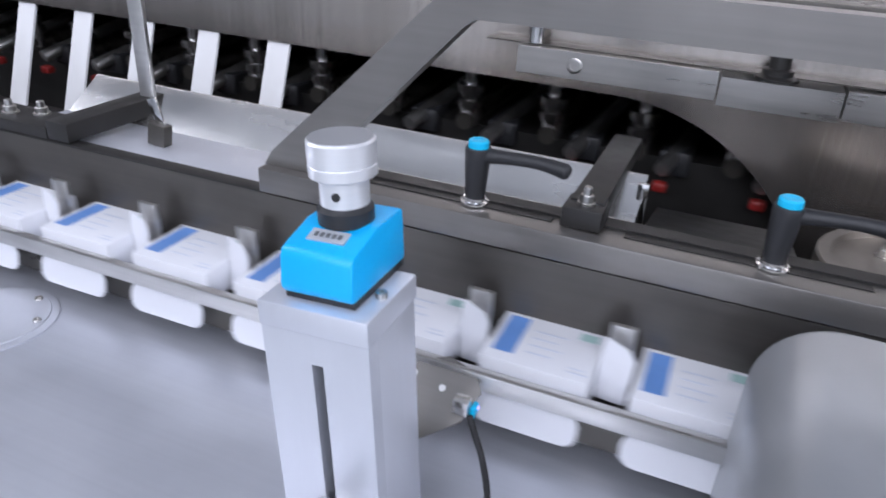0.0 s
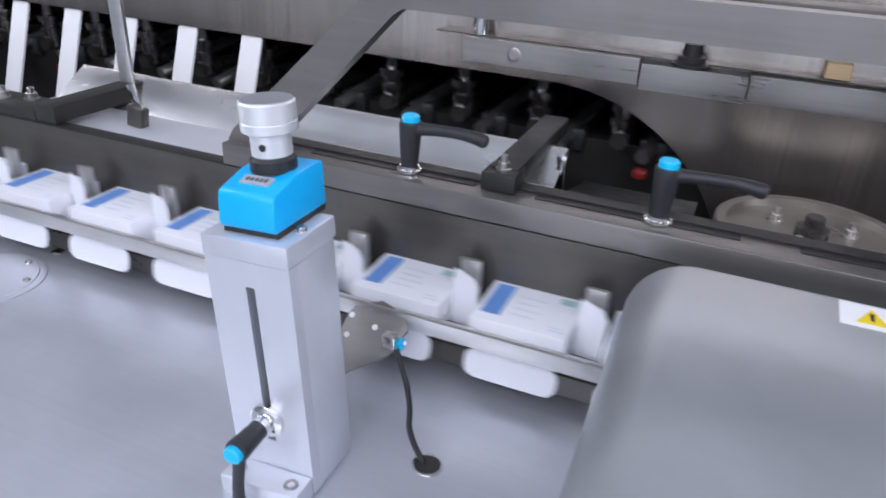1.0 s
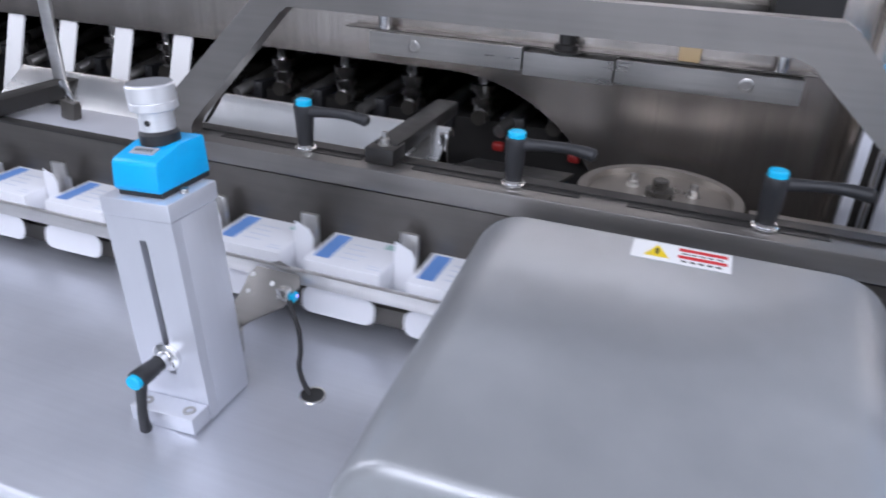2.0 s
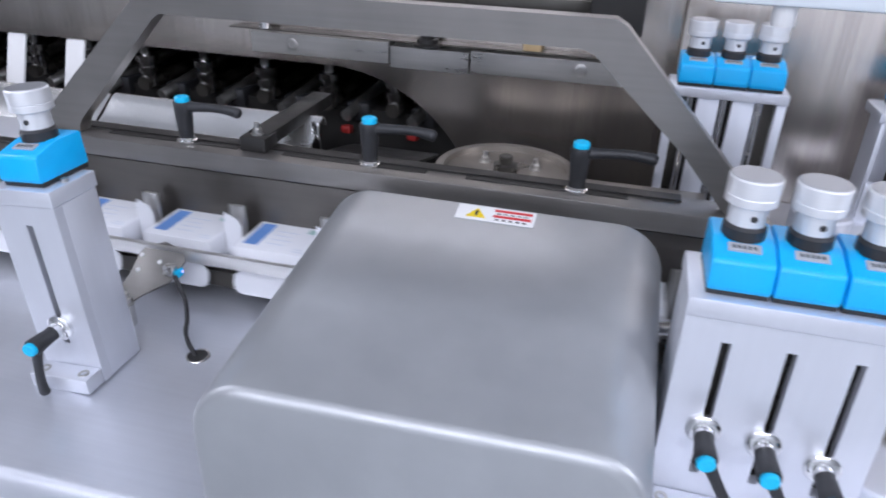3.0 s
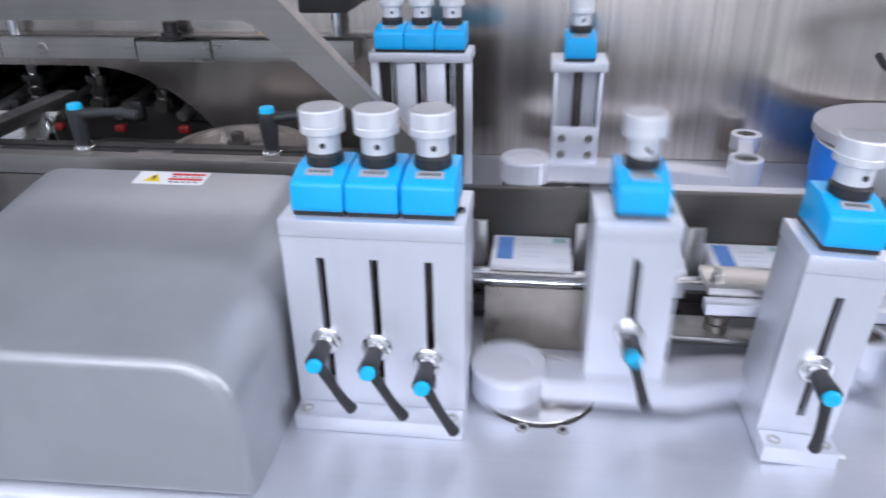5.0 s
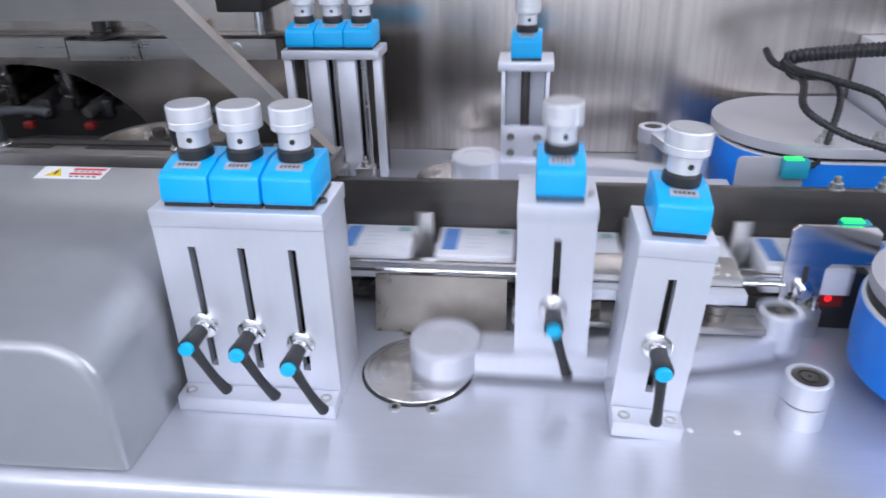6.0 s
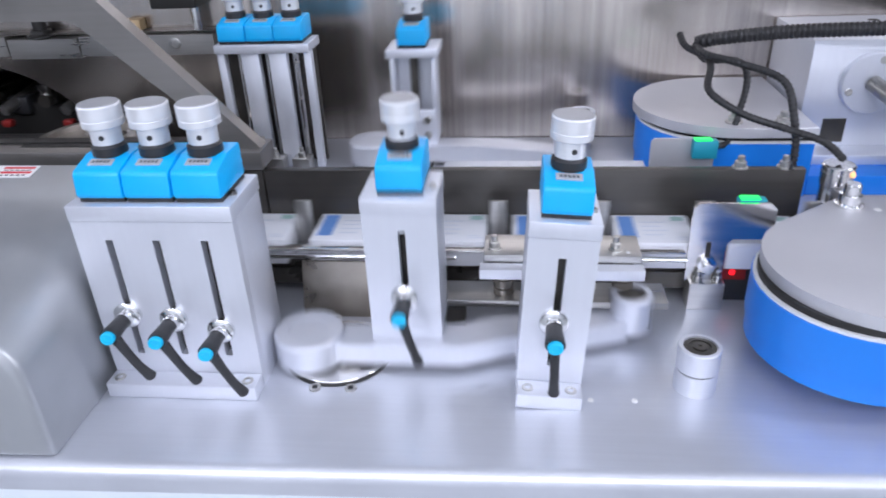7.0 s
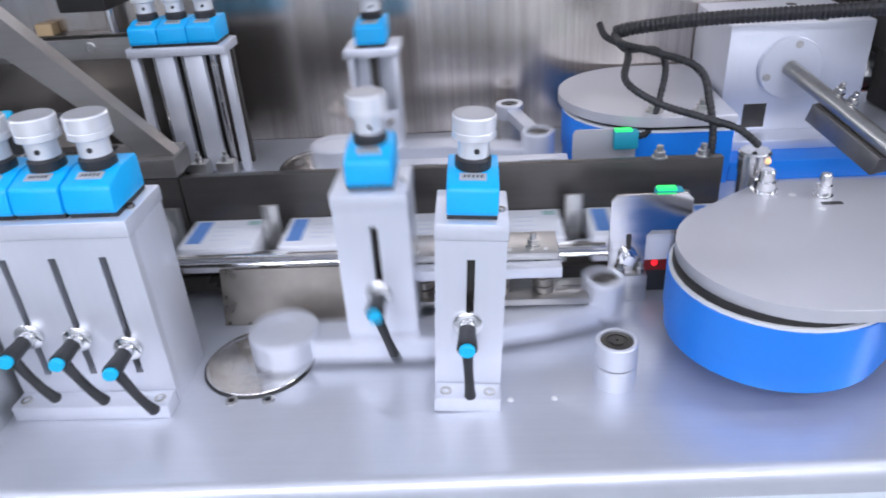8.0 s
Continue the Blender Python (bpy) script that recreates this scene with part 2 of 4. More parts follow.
def hex_bolt(parent, x, y, z, r=0.005, m=None, name="bolt"):
    bm = bmesh.new()
    turned(bm, [(r * 1.35, 0), (r * 1.35, 0.0012)], 20)
    turned(bm, [(r, 0.0013), (r, 0.0055), (r * 0.9, 0.006)], 20)
    turned(bm, [(r * 0.62, 0.006), (r * 0.62, 0.0105), (r * 0.5, 0.011)], 14)
    return part(name, bm, SCREW, parent, m=(m or pose(x, y, z)))

# ---- the hall and the machine's large parts ----
PITCH, RATE = 0.0889, 4.5
X0, X1 = -4.6, 4.6


def hall():
    bm = bmesh.new()
    box(bm, -7, 7, -5, 4, -0.95, -0.9)
    solid("floor", bm, HALLFLOOR, "grey epoxy floor of the factory hall", "floor", "structure")
    bm = bmesh.new()
    box(bm, -7, 7, -5, 4, 2.2, 2.3)
    solid("ceiling", bm, CEILING, "white ceiling of the factory hall", "ceiling", "structure")
    for name, a in (("wall_south", (-7, 7, -5.1, -5)), ("wall_north", (-7, 7, 4, 4.1)), ("wall_west", (-7.1, -7, -5, 4)), ("wall_east", (7, 7.1, -5, 4))):
        bm = bmesh.new()
        box(bm, *a, -0.9, 2.2)
        solid(name, bm, HALLWALL, "plain pale wall of the factory hall", "wall", "structure")


def skew(bm, reach=0.03):
    """Turns the front edge by a degree and a half against the carton channel."""
    for v in bm.verts:
        if v.co.y < reach:
            v.co.y += 0.0287 * v.co.x - 0.0055


def machine_body():
    # front deck: a slab with a rounded front edge, and the apron under it
    bm = bmesh.new()
    n = 8
    arc = [(0.008 + 0.010 * (1 - math.sin(radians(90 * k / n))), -0.010 * (1 - math.cos(radians(90 * k / n)))) for k in range(n + 1)]
    outline = [(0.253, -0.02), (0.253, 0.0)] + arc + [(0.008, -0.02)]
    prism(bm, outline, X0, X1, Matrix(((0, 0, 1, 0), (1, 0, 0, 0), (0, 1, 0, 0), (0, 0, 0, 1))))
    skew(bm)
    solid("front_deck", bm, DECK, "satin aluminium deck plate of the cartoning machine", "machine deck", "structure")
    bm = bmesh.new()
    box(bm, X0, X1, 0.0150, 0.045, -0.9, -0.0205, 0.004)
    skew(bm, 1)
    solid("apron", bm, APRON, "pale painted front panel under the machine deck", "panel", "structure")
    # trough floor; the gap's shade is put into its colour
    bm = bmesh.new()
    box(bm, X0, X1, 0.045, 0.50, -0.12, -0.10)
    solid("trough", bm, UNLIT, "black trough under the carton chain, shade painted in", "trough", "structure")
    # rear deck and the dark back plate of the carton channel
    bm = bmesh.new()
    box(bm, 0.30, X1, 0.296, 0.516, 0.03, 0.05, 0.002)
    solid("rear_deck", bm, DECK, "satin aluminium rear deck plate behind the carton channel", "machine deck", "structure")
    bm = bmesh.new()
    box(bm, X0, 0.335, 0.284, 0.295, -0.1, 0.1005, 0.0008)
    solid("channel_plate", bm, PLATE, "dark grey plated back plate of the carton channel", "plate", "structure")
    bm = bmesh.new()
    box(bm, 0.336, 0.818, 0.286, 0.295, -0.1, 0.1005, 0.0012)
    solid("channel_plate_right", bm, PLATE, "dark grey plated back plate of the carton channel", "plate", "structure")
    # steel rear wall: one sheet with a round opening, set back, and a plain one
    bm = bmesh.new()
    arc = [(-0.134 + 0.196 * math.sin(radians(90 * k / 24)), -0.053 + 0.196 * math.cos(radians(90 * k / 24))) for k in range(25)]
    outline = [(-4.6, 0.162)] + arc + [(0.062, -0.1), (0.262, -0.1), (0.262, 0.42), (-4.6, 0.42)]
    prism(bm, outline, -0.547, -0.541, pose(0, 0, 0, 90, 0, 0))
    solid("wall_steel", bm, WALL, "brushed stainless steel rear panel with a round opening", "panel", "structure", smooth=20)
    bm = bmesh.new()
    box(bm, 0.2625, 1.03, 0.517, 0.547, -0.1, 0.42, 0.002)
    solid("wall_steel_plain", bm, WALL, "plain brushed stainless steel rear panel", "panel", "structure")
    # added panels close the housing, black for the shade within
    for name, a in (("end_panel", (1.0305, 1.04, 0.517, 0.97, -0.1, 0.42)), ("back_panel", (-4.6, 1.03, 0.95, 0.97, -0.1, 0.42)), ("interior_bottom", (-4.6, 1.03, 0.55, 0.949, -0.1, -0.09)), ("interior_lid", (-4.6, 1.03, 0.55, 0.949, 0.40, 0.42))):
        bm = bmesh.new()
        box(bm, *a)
        solid(name, bm, UNLIT, "added closing panel, the housing's inner shade painted on it", "panel", "structure")
    # conveyor rails and bed
    bm = bmesh.new()
    box(bm, X0, 0.25, 0.2130, 0.2165, 0.0445, 0.0560, 0.0006)
    box(bm, X0, 0.25, 0.2167, 0.2270, 0.0490, 0.0505, 0.0003)
    solid("front_rail", bm, SATIN, "thin bright steel guide rail along the cartons", "guide rail", "structure")
    bm = bmesh.new()
    box(bm, X0, X1, 0.240, 0.246, 0.026, 0.0325)
    box(bm, X0, X1, 0.268, 0.276, 0.026, 0.0325)
    box(bm, X0, X1, 0.236, 0.280, 0.010, 0.0258)
    solid("carton_bed", bm, GREASE, "dark steel runners under the cartons", "runner", "structure")
    bm = bmesh.new()
    tube(bm, [(0.262, 0.212, 0.0515), (0.52, 0.212, 0.0515)], 0.0022)
    tube(bm, [(0.60, 0.212, 0.0515), (0.709, 0.212, 0.0515)], 0.0022)
    box(bm, 0.262, 0.7085, 0.2175, 0.2275, 0.0535, 0.0550, 0.0003)
    solid("rod_rail", bm, CHROME, "bright round steel guide rods beside the cartons", "guide rail", "structure")


hall()
machine_body()


def gantry():
    """The grey frame over the channel: a beam with slots, two slanting legs and a top bar in one plate."""
    g = thing("gantry_frame", "grey plated steel frame with slanting legs over the channel", "machine frame")
    bm = bmesh.new()
    box(bm, -0.328, 0.338, 0.281, 0.318, 0.1025, 0.1205, 0.0012)
    part("beam", bm, BEAM, g)
    flat = pose(0, 0, 0, 90, 0, 0)
    bm = bmesh.new()
    prism(bm, [(-0.328, 0.1208), (-0.281, 0.1208), (-0.281, 0.127), (-0.277, 0.1335), (-0.184, 0.2315), (-0.177, 0.2365), (0.180, 0.2375), (0.190, 0.2335), (0.266, 0.1640), (0.304, 0.1208), (0.336, 0.1208), (0.211, 0.2555), (0.202, 0.2605), (-0.183, 0.2600), (-0.192, 0.2560), (-0.209, 0.2395), (-0.322, 0.1310)], -0.306, -0.290, flat)
    part("leg_plate", bm, BEAM, g)
    # slots are flat dark strips with the shade of their depth painted
    bm = bmesh.new()
    for a, b in ((-0.255, -0.12), (-0.075, 0.06), (0.095, 0.23)):
        box(bm, a, b, 0.296, 0.304, 0.1206, 0.1212)
    part("slot", bm, BLACKSTEEL, g, "slots in the beam's top, their shade painted as dark strips")
    bm = bmesh.new()
    box(bm, -0.29, 0.272, 0.3045, 0.3175, 0.1207, 0.1225)
    part("top_strip", bm, BLACKSTEEL, g, "black strip along the beam's top")
    return g


gantry()


def grip_lever(m, label, group="", parent=None):
    """A clamping lever: an upright hub with a cap, and an arm that goes out along x."""
    ob = thing("clamping_lever", label, "clamping lever", group, m) if parent is None else None
    hub = bmesh.new()
    turned(hub, [(0.0060, 0.004), (0.0066, 0.0065), (0.0082, 0.030), (0.0086, 0.036), (0.0080, 0.0375)], 24)
    # the arm, oval in section, with a dip and a rounded end
    pts = smooth_row([(0.004, 0, 0.0325), (0.014, 0, 0.0335), (0.026, 0, 0.0345), (0.040, 0, 0.0350), (0.052, 0, 0.0340), (0.060, 0, 0.0325)], 5)
    n = len(pts)
    tube(hub, pts, lambda i: 0.0052 - 0.0012 * math.sin(math.pi * min(1, i / n * 1.1)) if i < n - 2 else (0.0046 if i == n - 2 else 0.0030), 12)
    name = "lever"
    if ob is None:
        lever = part(name, hub, BLACK, parent, "black plastic clamping lever", m)
    else:
        lever = part("grip", hub, BLACK, ob, "black plastic grip")
    cap = bmesh.new()
    turned(cap, [(0.0066, 0.0374), (0.0066, 0.0412), (0.0058, 0.0422), (0.0034, 0.0422), (0.003, 0.0417), (0.0002, 0.0417)], 24)
    part("cap", cap, CYAN, lever if ob is None else ob, "bright cyan cap")
    foot = bmesh.new()
    turned(foot, [(0.0094, 0.0), (0.0094, 0.0015), (0.0072, 0.0022), (0.0072, 0.0042)], 24)
    part("washer", foot, CHROME, lever if ob is None else ob, "bright steel washer")
    return ob or lever


for x, a in ((-0.1726, -3), (0.0082, -2), (0.1882, 2)):
    grip_lever(pose(x, 0.300, 0.1214, 0, 0, a), "black clamping lever with cyan cap on the beam", "clamping levers on the beam")


def counter(parent, x, y, z, turn=0, size=1.0):
    """A blue position counter with window, black collar and turned knob; x, y the middle of its foot."""
    m = pose(x, y, z, 0, 0, turn) @ Matrix.Diagonal((size, size, size, 1))
    bm = bmesh.new()
    side = [(-0.022, 0.003), (-0.0235, 0.006), (-0.0215, 0.020), (-0.0195, 0.0222), (0.000, 0.0272), (0.022, 0.0272), (0.0235, 0.0258), (0.0235, 0.003)]
    prism(bm, side, -0.0165, 0.0165, Matrix(((0, 0, 1, 0), (1, 0, 0, 0), (0, 1, 0, 0), (0, 0, 0, 1))))
    bmesh.ops.bevel(bm, geom=list(bm.edges), offset=0.0014, segments=2, profile=0.5, affect="EDGES")
    body = part("counter_body", bm, BLUE, parent, "bright blue plastic position counter", m)
    bm = bmesh.new()
    box(bm, -0.016, 0.016, -0.0205, 0.0225, 0.0, 0.0035)
    part("gasket", bm, RUBBER, body)
    bm = bmesh.new()
    box(bm, -0.0085, 0.0085, -0.0035, 0.0035, -0.0006, 0.0006, m=pose(0, -0.0105, 0.0247, 14.4, 0, 0))
    part("window", bm, WINDOW, body, "small pale reading window")
    bm = bmesh.new()
    for k in range(5):
        box(bm, -0.0062 + 0.0027 * k, -0.0045 + 0.0027 * k, -0.0013, 0.0013, 0.0007, 0.0009, m=pose(0, -0.0105, 0.0247, 14.4, 0, 0))
    part("digits", bm, DIGIT, body)
    bm = bmesh.new()
    turned(bm, [(0.0118, 0.0265), (0.0118, 0.0325), (0.0110, 0.0332), (0.0102, 0.0345)], 28, pose(0, 0.004, 0))
    part("collar", bm, BLACK, body, "black plastic collar")
    bm = bmesh.new()
    turned(bm, [(0.0102, 0.0345), (0.0102, 0.0455), (0.0128, 0.0462), (0.0140, 0.0470), (0.0140, 0.0512), (0.0136, 0.0517), (0.0140, 0.0522), (0.0140, 0.0608), (0.0132, 0.0617)], 36, pose(0, 0.004, 0))
    part("knob", bm, KNOB, body, "turned aluminium knob")
    bm = bmesh.new()
    turned(bm, [(0.0131, 0.0617), (0.0129, 0.0621), (0.0001, 0.0623)], 36, pose(0, 0.004, 0))
    part("knob_face", bm, KNOBSHADE, body)
    bm = bmesh.new()
    turned(bm, [(0.0018, 0), (0.0018, 0.0008)], 12, pose(0.002, 0.004 - 0.0098, 0.040, 90, 0, 0))
    part("grub_screw", bm, INK, body)
    return body


def bracket(name, x0, x1, y, depth, top, slots, label, levers=(), foot=True, group="", m=None, turn=-70, base=0.0):
    """A counter bracket: a box-like upright with front slots, a cap plate, a foot with screws, its counters and levers."""
    b = thing(name, label, "position bracket", group, m)
    zf = base + 0.0125
    # front plate, pierced by its slots
    bm = bmesh.new()
    cuts = sorted(slots)
    z0, z1 = top - 0.078, top - 0.026
    edges = [x0] + [v for c in cuts for v in (c - 0.0027, c + 0.0027)] + [x1]
    for k in range(0, len(edges), 2):
        box(bm, edges[k], edges[k + 1], y, y + 0.008, base, top - 0.012)
    for c in cuts:
        box(bm, c - 0.0027, c + 0.0027, y, y + 0.008, base, max(base + 0.026, z0 - 0.044))
        box(bm, c - 0.0027, c + 0.0027, y, y + 0.008, z1, top - 0.012)
    bmesh.ops.remove_doubles(bm, verts=bm.verts, dist=1e-5)
    part("front_plate", bm, ALU, b)
    for xa, xb in ((x0, x0 + 0.008), (x1 - 0.008, x1)):
        bm = bmesh.new()
        box(bm, xa, xb, y + 0.0082, y + depth, base, top - 0.0122, 0.0006)
        part("side_plate", bm, ALU, b)
    # dark insert fills the bracket behind its slots
    bm = bmesh.new()
    box(bm, x0 + 0.0085, x1 - 0.0085, y + 0.013, y + depth - 0.004, base + 0.001, top - 0.0135)
    part("slot_insert", bm, GREASE, b, "dark insert inside the slots")
    bm = bmesh.new()
    box(bm, x0 - 0.0006, x1 + 0.0006, y - 0.0008, y + depth + 0.002, top - 0.0119, top, 0.0012)
    part("cap_plate", bm, ALU, b)
    if foot:
        bm = bmesh.new()
        box(bm, x0, x1, y - 0.0175, y - 0.0003, base, zf, 0.0012)
        f = part("foot", bm, ALU, b)
        for xs in (x0 + 0.008, x1 - 0.008):
            socket_screw(f, xs, y - 0.0095, zf - 0.0022, 0.0043, 0.0030)
    for c in cuts:
        counter(b, c, y + 0.027, top + 0.0001)
        socket_screw(b, x1 - 0.004, y + 0.020, top, 0.0026, 0.0025)
    for (cx, cz, ang) in levers:
        bm = bmesh.new()
        turned(bm, [(0.0100, 0), (0.0100, 0.003), (0.0088, 0.004), (0.0060, 0.0045), (0.0060, 0.010)], 28, pose(cx, y, cz, 90, 0, 0))
        part("washer", bm, CHROME, b, "bright steel washer")
        grip_lever(pose(cx, y - 0.005, cz, 90, 0, 0) @ pose(0, 0, -0.004, 0, 0, ang) @ Matrix.Diagonal((0.72, 0.80, 0.76, 1)), "", parent=b)
    return b


# the single ones stand a little out of plumb
bracket("counter_bracket", -0.1815, -0.1315, 0.0980, 0.042, 0.1535, [-0.1560], "silver bracket with one blue position counter on the deck", [(-0.1560, 0.046, -98)], m=pose(-0.155, 0.1, 0.0, 0, -3.9, 0) @ pose(0.155, -0.1, 0.0))
bracket("triple_counter_bracket", 0.2655, 0.3810, 0.1005, 0.055, 0.1505, [0.2900, 0.3240, 0.3585], "silver bracket with three blue position counters side by side", [(0.289, 0.064, -60), (0.323, 0.061, -60), (0.357, 0.052, -62)])
bracket("counter_bracket", 0.5700, 0.6165, 0.1012, 0.050, 0.1395, [0.5935], "silver bracket with one blue position counter on the deck", [(0.5920, 0.064, -86)], m=pose(0.593, 0.1, 0.0, 0, 3.4, 0) @ pose(-0.593, -0.1, 0.0))


def rear_bracket(name, x0, x1, y, top, xs, label):
    """A bracket on the rear deck: a shelf on slim posts, with its counters."""
    b = thing(name, label, "position bracket")
    bm = bmesh.new()
    box(bm, x0, x1, y, y + 0.045, top - 0.009, top, 0.0008)
    part("shelf", bm, ALU, b)
    posts = [x0 + 0.004] + [(a + c) / 2 for a, c in zip(xs, xs[1:])] + [x1 - 0.004]
    for p in posts:
        w = 0.004 if p in (posts[0], posts[-1]) else 0.0095
        bm = bmesh.new()
        box(bm, p - w, p + w, y + 0.006, y + 0.016, 0.05, top - 0.0092, 0.0005)
        part("post", bm, ALU, b)
    # added dark sheet stands in for the shade between the posts
    bm = bmesh.new()
    box(bm, x0 + 0.002, x1 - 0.002, y + 0.03, y + 0.036, 0.05, top - 0.0095)
    part("back_plate", bm, GREASE, b, "dark sheet for the shade between the posts")
    for c in xs:
        counter(b, c, y + 0.022, top + 0.0001, size=0.89)
        bm = bmesh.new()
        turned(bm, [(0.0042, 0.0505), (0.0042, top - 0.0095)], 16, pose(c, y + 0.021, 0))
        part("spindle", bm, STEEL, b, "steel spindle")
        bm = bmesh.new()
        box(bm, c - 0.010, c + 0.010, y - 0.012, y + 0.005, 0.05, 0.066, 0.001)
        cl = part("clamp_block", bm, SATIN, b, "small steel clamp block")
        hex_bolt(cl, c, y - 0.004, 0.066, 0.0038)
    return b


rear_bracket("rear_counter_bracket", 0.2540, 0.3555, 0.4152, 0.187, [0.2745, 0.3045, 0.3345], "rear silver bracket with three blue position counters")


def cover():
    """The large rounded cover over the channel, with its warning sticker."""
    c = thing("rounded_cover", "grey painted sheet cover with large rounded corners", "machine cover")
    bm = bmesh.new()
    x0, x1, y0, y1, top, r, slope = 0.004, 0.2600, 0.018, 0.2285, 0.0985, 0.036, 0.158
    n = 10
    out = [(x0, 0.0003), (x1, 0.0003)]
    out += [(x1 - r + r * math.cos(radians(90 * k / n)), top - r + r * math.sin(radians(90 * k / n))) for k in range(n + 1)]
    out += [(x0 + r - r * math.sin(radians(90 * k / n)), top - r + r * math.cos(radians(90 * k / n))) for k in range(n + 1)]
    prism(bm, out, -y1, -y0, pose(0, 0, 0, 90, 0, 0))
    edges = [e for e in bm.edges if all(abs(v.co.y - y0) < 1e-5 for v in e.verts) or all(abs(v.co.y - y1) < 1e-5 for v in e.verts)]
    bmesh.ops.bevel(bm, geom=edges, offset=0.0065, segments=4, profile=0.5, affect="EDGES")
    # the top falls towards the front
    for v in bm.verts:
        if v.co.z > 0.02:
            v.co.z += slope * (v.co.y - y0)
        if v.co.y < 0.1:
            v.co.y -= 0.0075 * (x1 - v.co.x) / (x1 - x0)
    part("shell", bm, COVER, c, smooth=50)
    m = pose(0.1375, 0.2125, 0.0985 + slope * (0.2125 - y0) + 0.0003, math.degrees(math.atan(slope)), 0, 0)
    bm = bmesh.new()
    box(bm, -0.029, 0.029, -0.0095, 0.0095, 0, 0.0004)
    s = part("sticker", bm, LABELWHITE, c, "white warning sticker", m)
    bm = bmesh.new()
    prism(bm, [(-0.0215, -0.0060), (-0.0065, -0.0060), (-0.0140, 0.0065)], 0.0004, 0.0006)
    part("warning_triangle", bm, YELLOW, s)
    bm = bmesh.new()
    prism(bm, [(-0.0148, -0.0035), (-0.0132, -0.0035), (-0.0128, 0.0025), (-0.0152, 0.0025)], 0.0006, 0.0007)
    part("triangle_mark", bm, INK, s)
    for a, b_ in ((0.0042, 0.0072), (-0.0032, -0.0002)):
        bm = bmesh.new()
        box(bm, -0.0015, 0.0265, a, b_, 0.0004, 0.0006)
        part("red_bar", bm, RED, s)
    bm = bmesh.new()
    for k in range(5):
        box(bm, 0.0005 + 0.005 * k, 0.0035 + 0.005 * k, -0.0068, -0.0052, 0.0004, 0.0006)
        box(bm, 0.0005 + 0.005 * k, 0.0040 + 0.005 * k, 0.0014, 0.0024, 0.0004, 0.0006)
    part("grey_print", bm, INK, s)
    return c


cover()


def carton(m):
    """A carton with an open end: body, blue print, a hanging tuck flap and a standing dust flap."""
    c = thing("carton", "white folding carton with blue print lying in the chain", "carton", "cartons in the chain", m)
    bm = bmesh.new()
    w, d, h = 0.066, 0.054, 0.0245
    box(bm, 0, w, 0, d, 0, h, 0.0008)
    part("box_body", bm, PAPER, c)
    bm = bmesh.new()
    box(bm, 0.0045, 0.0175, 0.009, 0.050, h + 0.0001, h + 0.0003)
    part("blue_print", bm, PRINT, c)
    bm = bmesh.new()
    for k in range(4):
        box(bm, 0.024, 0.040 + 0.004 * (k % 2), 0.014 + 0.008 * k, 0.0155 + 0.008 * k, h + 0.0001, h + 0.0003)
    box(bm, 0.0515, 0.0635, 0.006, 0.0072, h + 0.0001, h + 0.0003)
    box(bm, 0.0515, 0.0605, 0.010, 0.0112, h + 0.0001, h + 0.0003)
    part("grey_print", bm, GREYPRINT, c)
    bm = bmesh.new()
    box(bm, 0.051, 0.062, 0.042, 0.050, h + 0.0001, h + 0.0003)
    part("green_print", bm, GREENPRINT, c)
    flap = bmesh.new()
    prism(flap, rounded(0.001, w - 0.001, -0.0215, 0.0, 0.0085) , -0.0003, 0.0003)
    tuck = part("tuck_flap", flap, PAPER, c, "white rounded tuck flap", pose(0, -0.0045, 0.004, 80, 0, 0))
    dust = bmesh.new()
    prism(dust, [(0, 0), (0.019, 0.002), (0.021, 0.034), (0.017, 0.040), (0.002, 0.044), (0, 0.030)], -0.0003, 0.0003, pose(0, 0, 0, 90, 0, 0))
    df = part("dust_flap", dust, PAPER, c, "white dust flap standing out", pose(w + 0.001, 0.024, 0.0, 0, 0, -12))
    return c, tuck, df


def lug(m):
    """A chain lug that drives a carton: a folded steel finger."""
    g = thing("chain_lug", "worn grey steel chain lug between the cartons", "chain lug", "lugs of the carton chain", m)
    bm = bmesh.new()
    box(bm, 0.0, 0.0145, 0, 0.004, 0, 0.047, 0.0008)
    part("finger", bm, SATIN, g)
    bm = bmesh.new()
    box(bm, 0.0, 0.0145, 0.0042, 0.030, 0, 0.006, 0.0006)
    part("base", bm, GREASE, g)
    return g


# ---- swinging arms on cranks ----
SWINGS, SPINS = [], []
PHASE = 0.45


def crank_disc(x, y, z, r, flip):
    bm = bmesh.new()
    turned(bm, [(r + 0.0012, 0.0), (r + 0.0012, 0.0006)], 48, pose(x, y, z))
    solid("disc_gap", bm, INK, "dark gap ring round the crank disc", "gap", "structure")
    d = thing("crank_disc", "bright steel crank disc let into the deck", "crank disc", m=pose(x, y, z))
    bm = bmesh.new()
    turned(bm, [(r - 0.0005, 0.0007), (r - 0.0005, 0.0022), (r - 0.001, 0.0028), (r - 0.004, 0.0028), (r - 0.0045, 0.0018), (0.001, 0.0018)], 56)
    part("disc", bm, STEEL, d)
    bm = bmesh.new()
    turned(bm, [(0.012, 0.0019), (0.012, 0.0038), (0.011, 0.0043)], 28, pose(0.0215, 0, 0))
    part("crank_pin", bm, STEEL, d)
    for a in (100, 180, 260):
        socket_screw(d, 0.026 * math.cos(radians(a)), 0.026 * math.sin(radians(a)), 0.0019, 0.0042, 0.0013)
    SPINS.append((d, pose(x, y, z), flip))
    return d


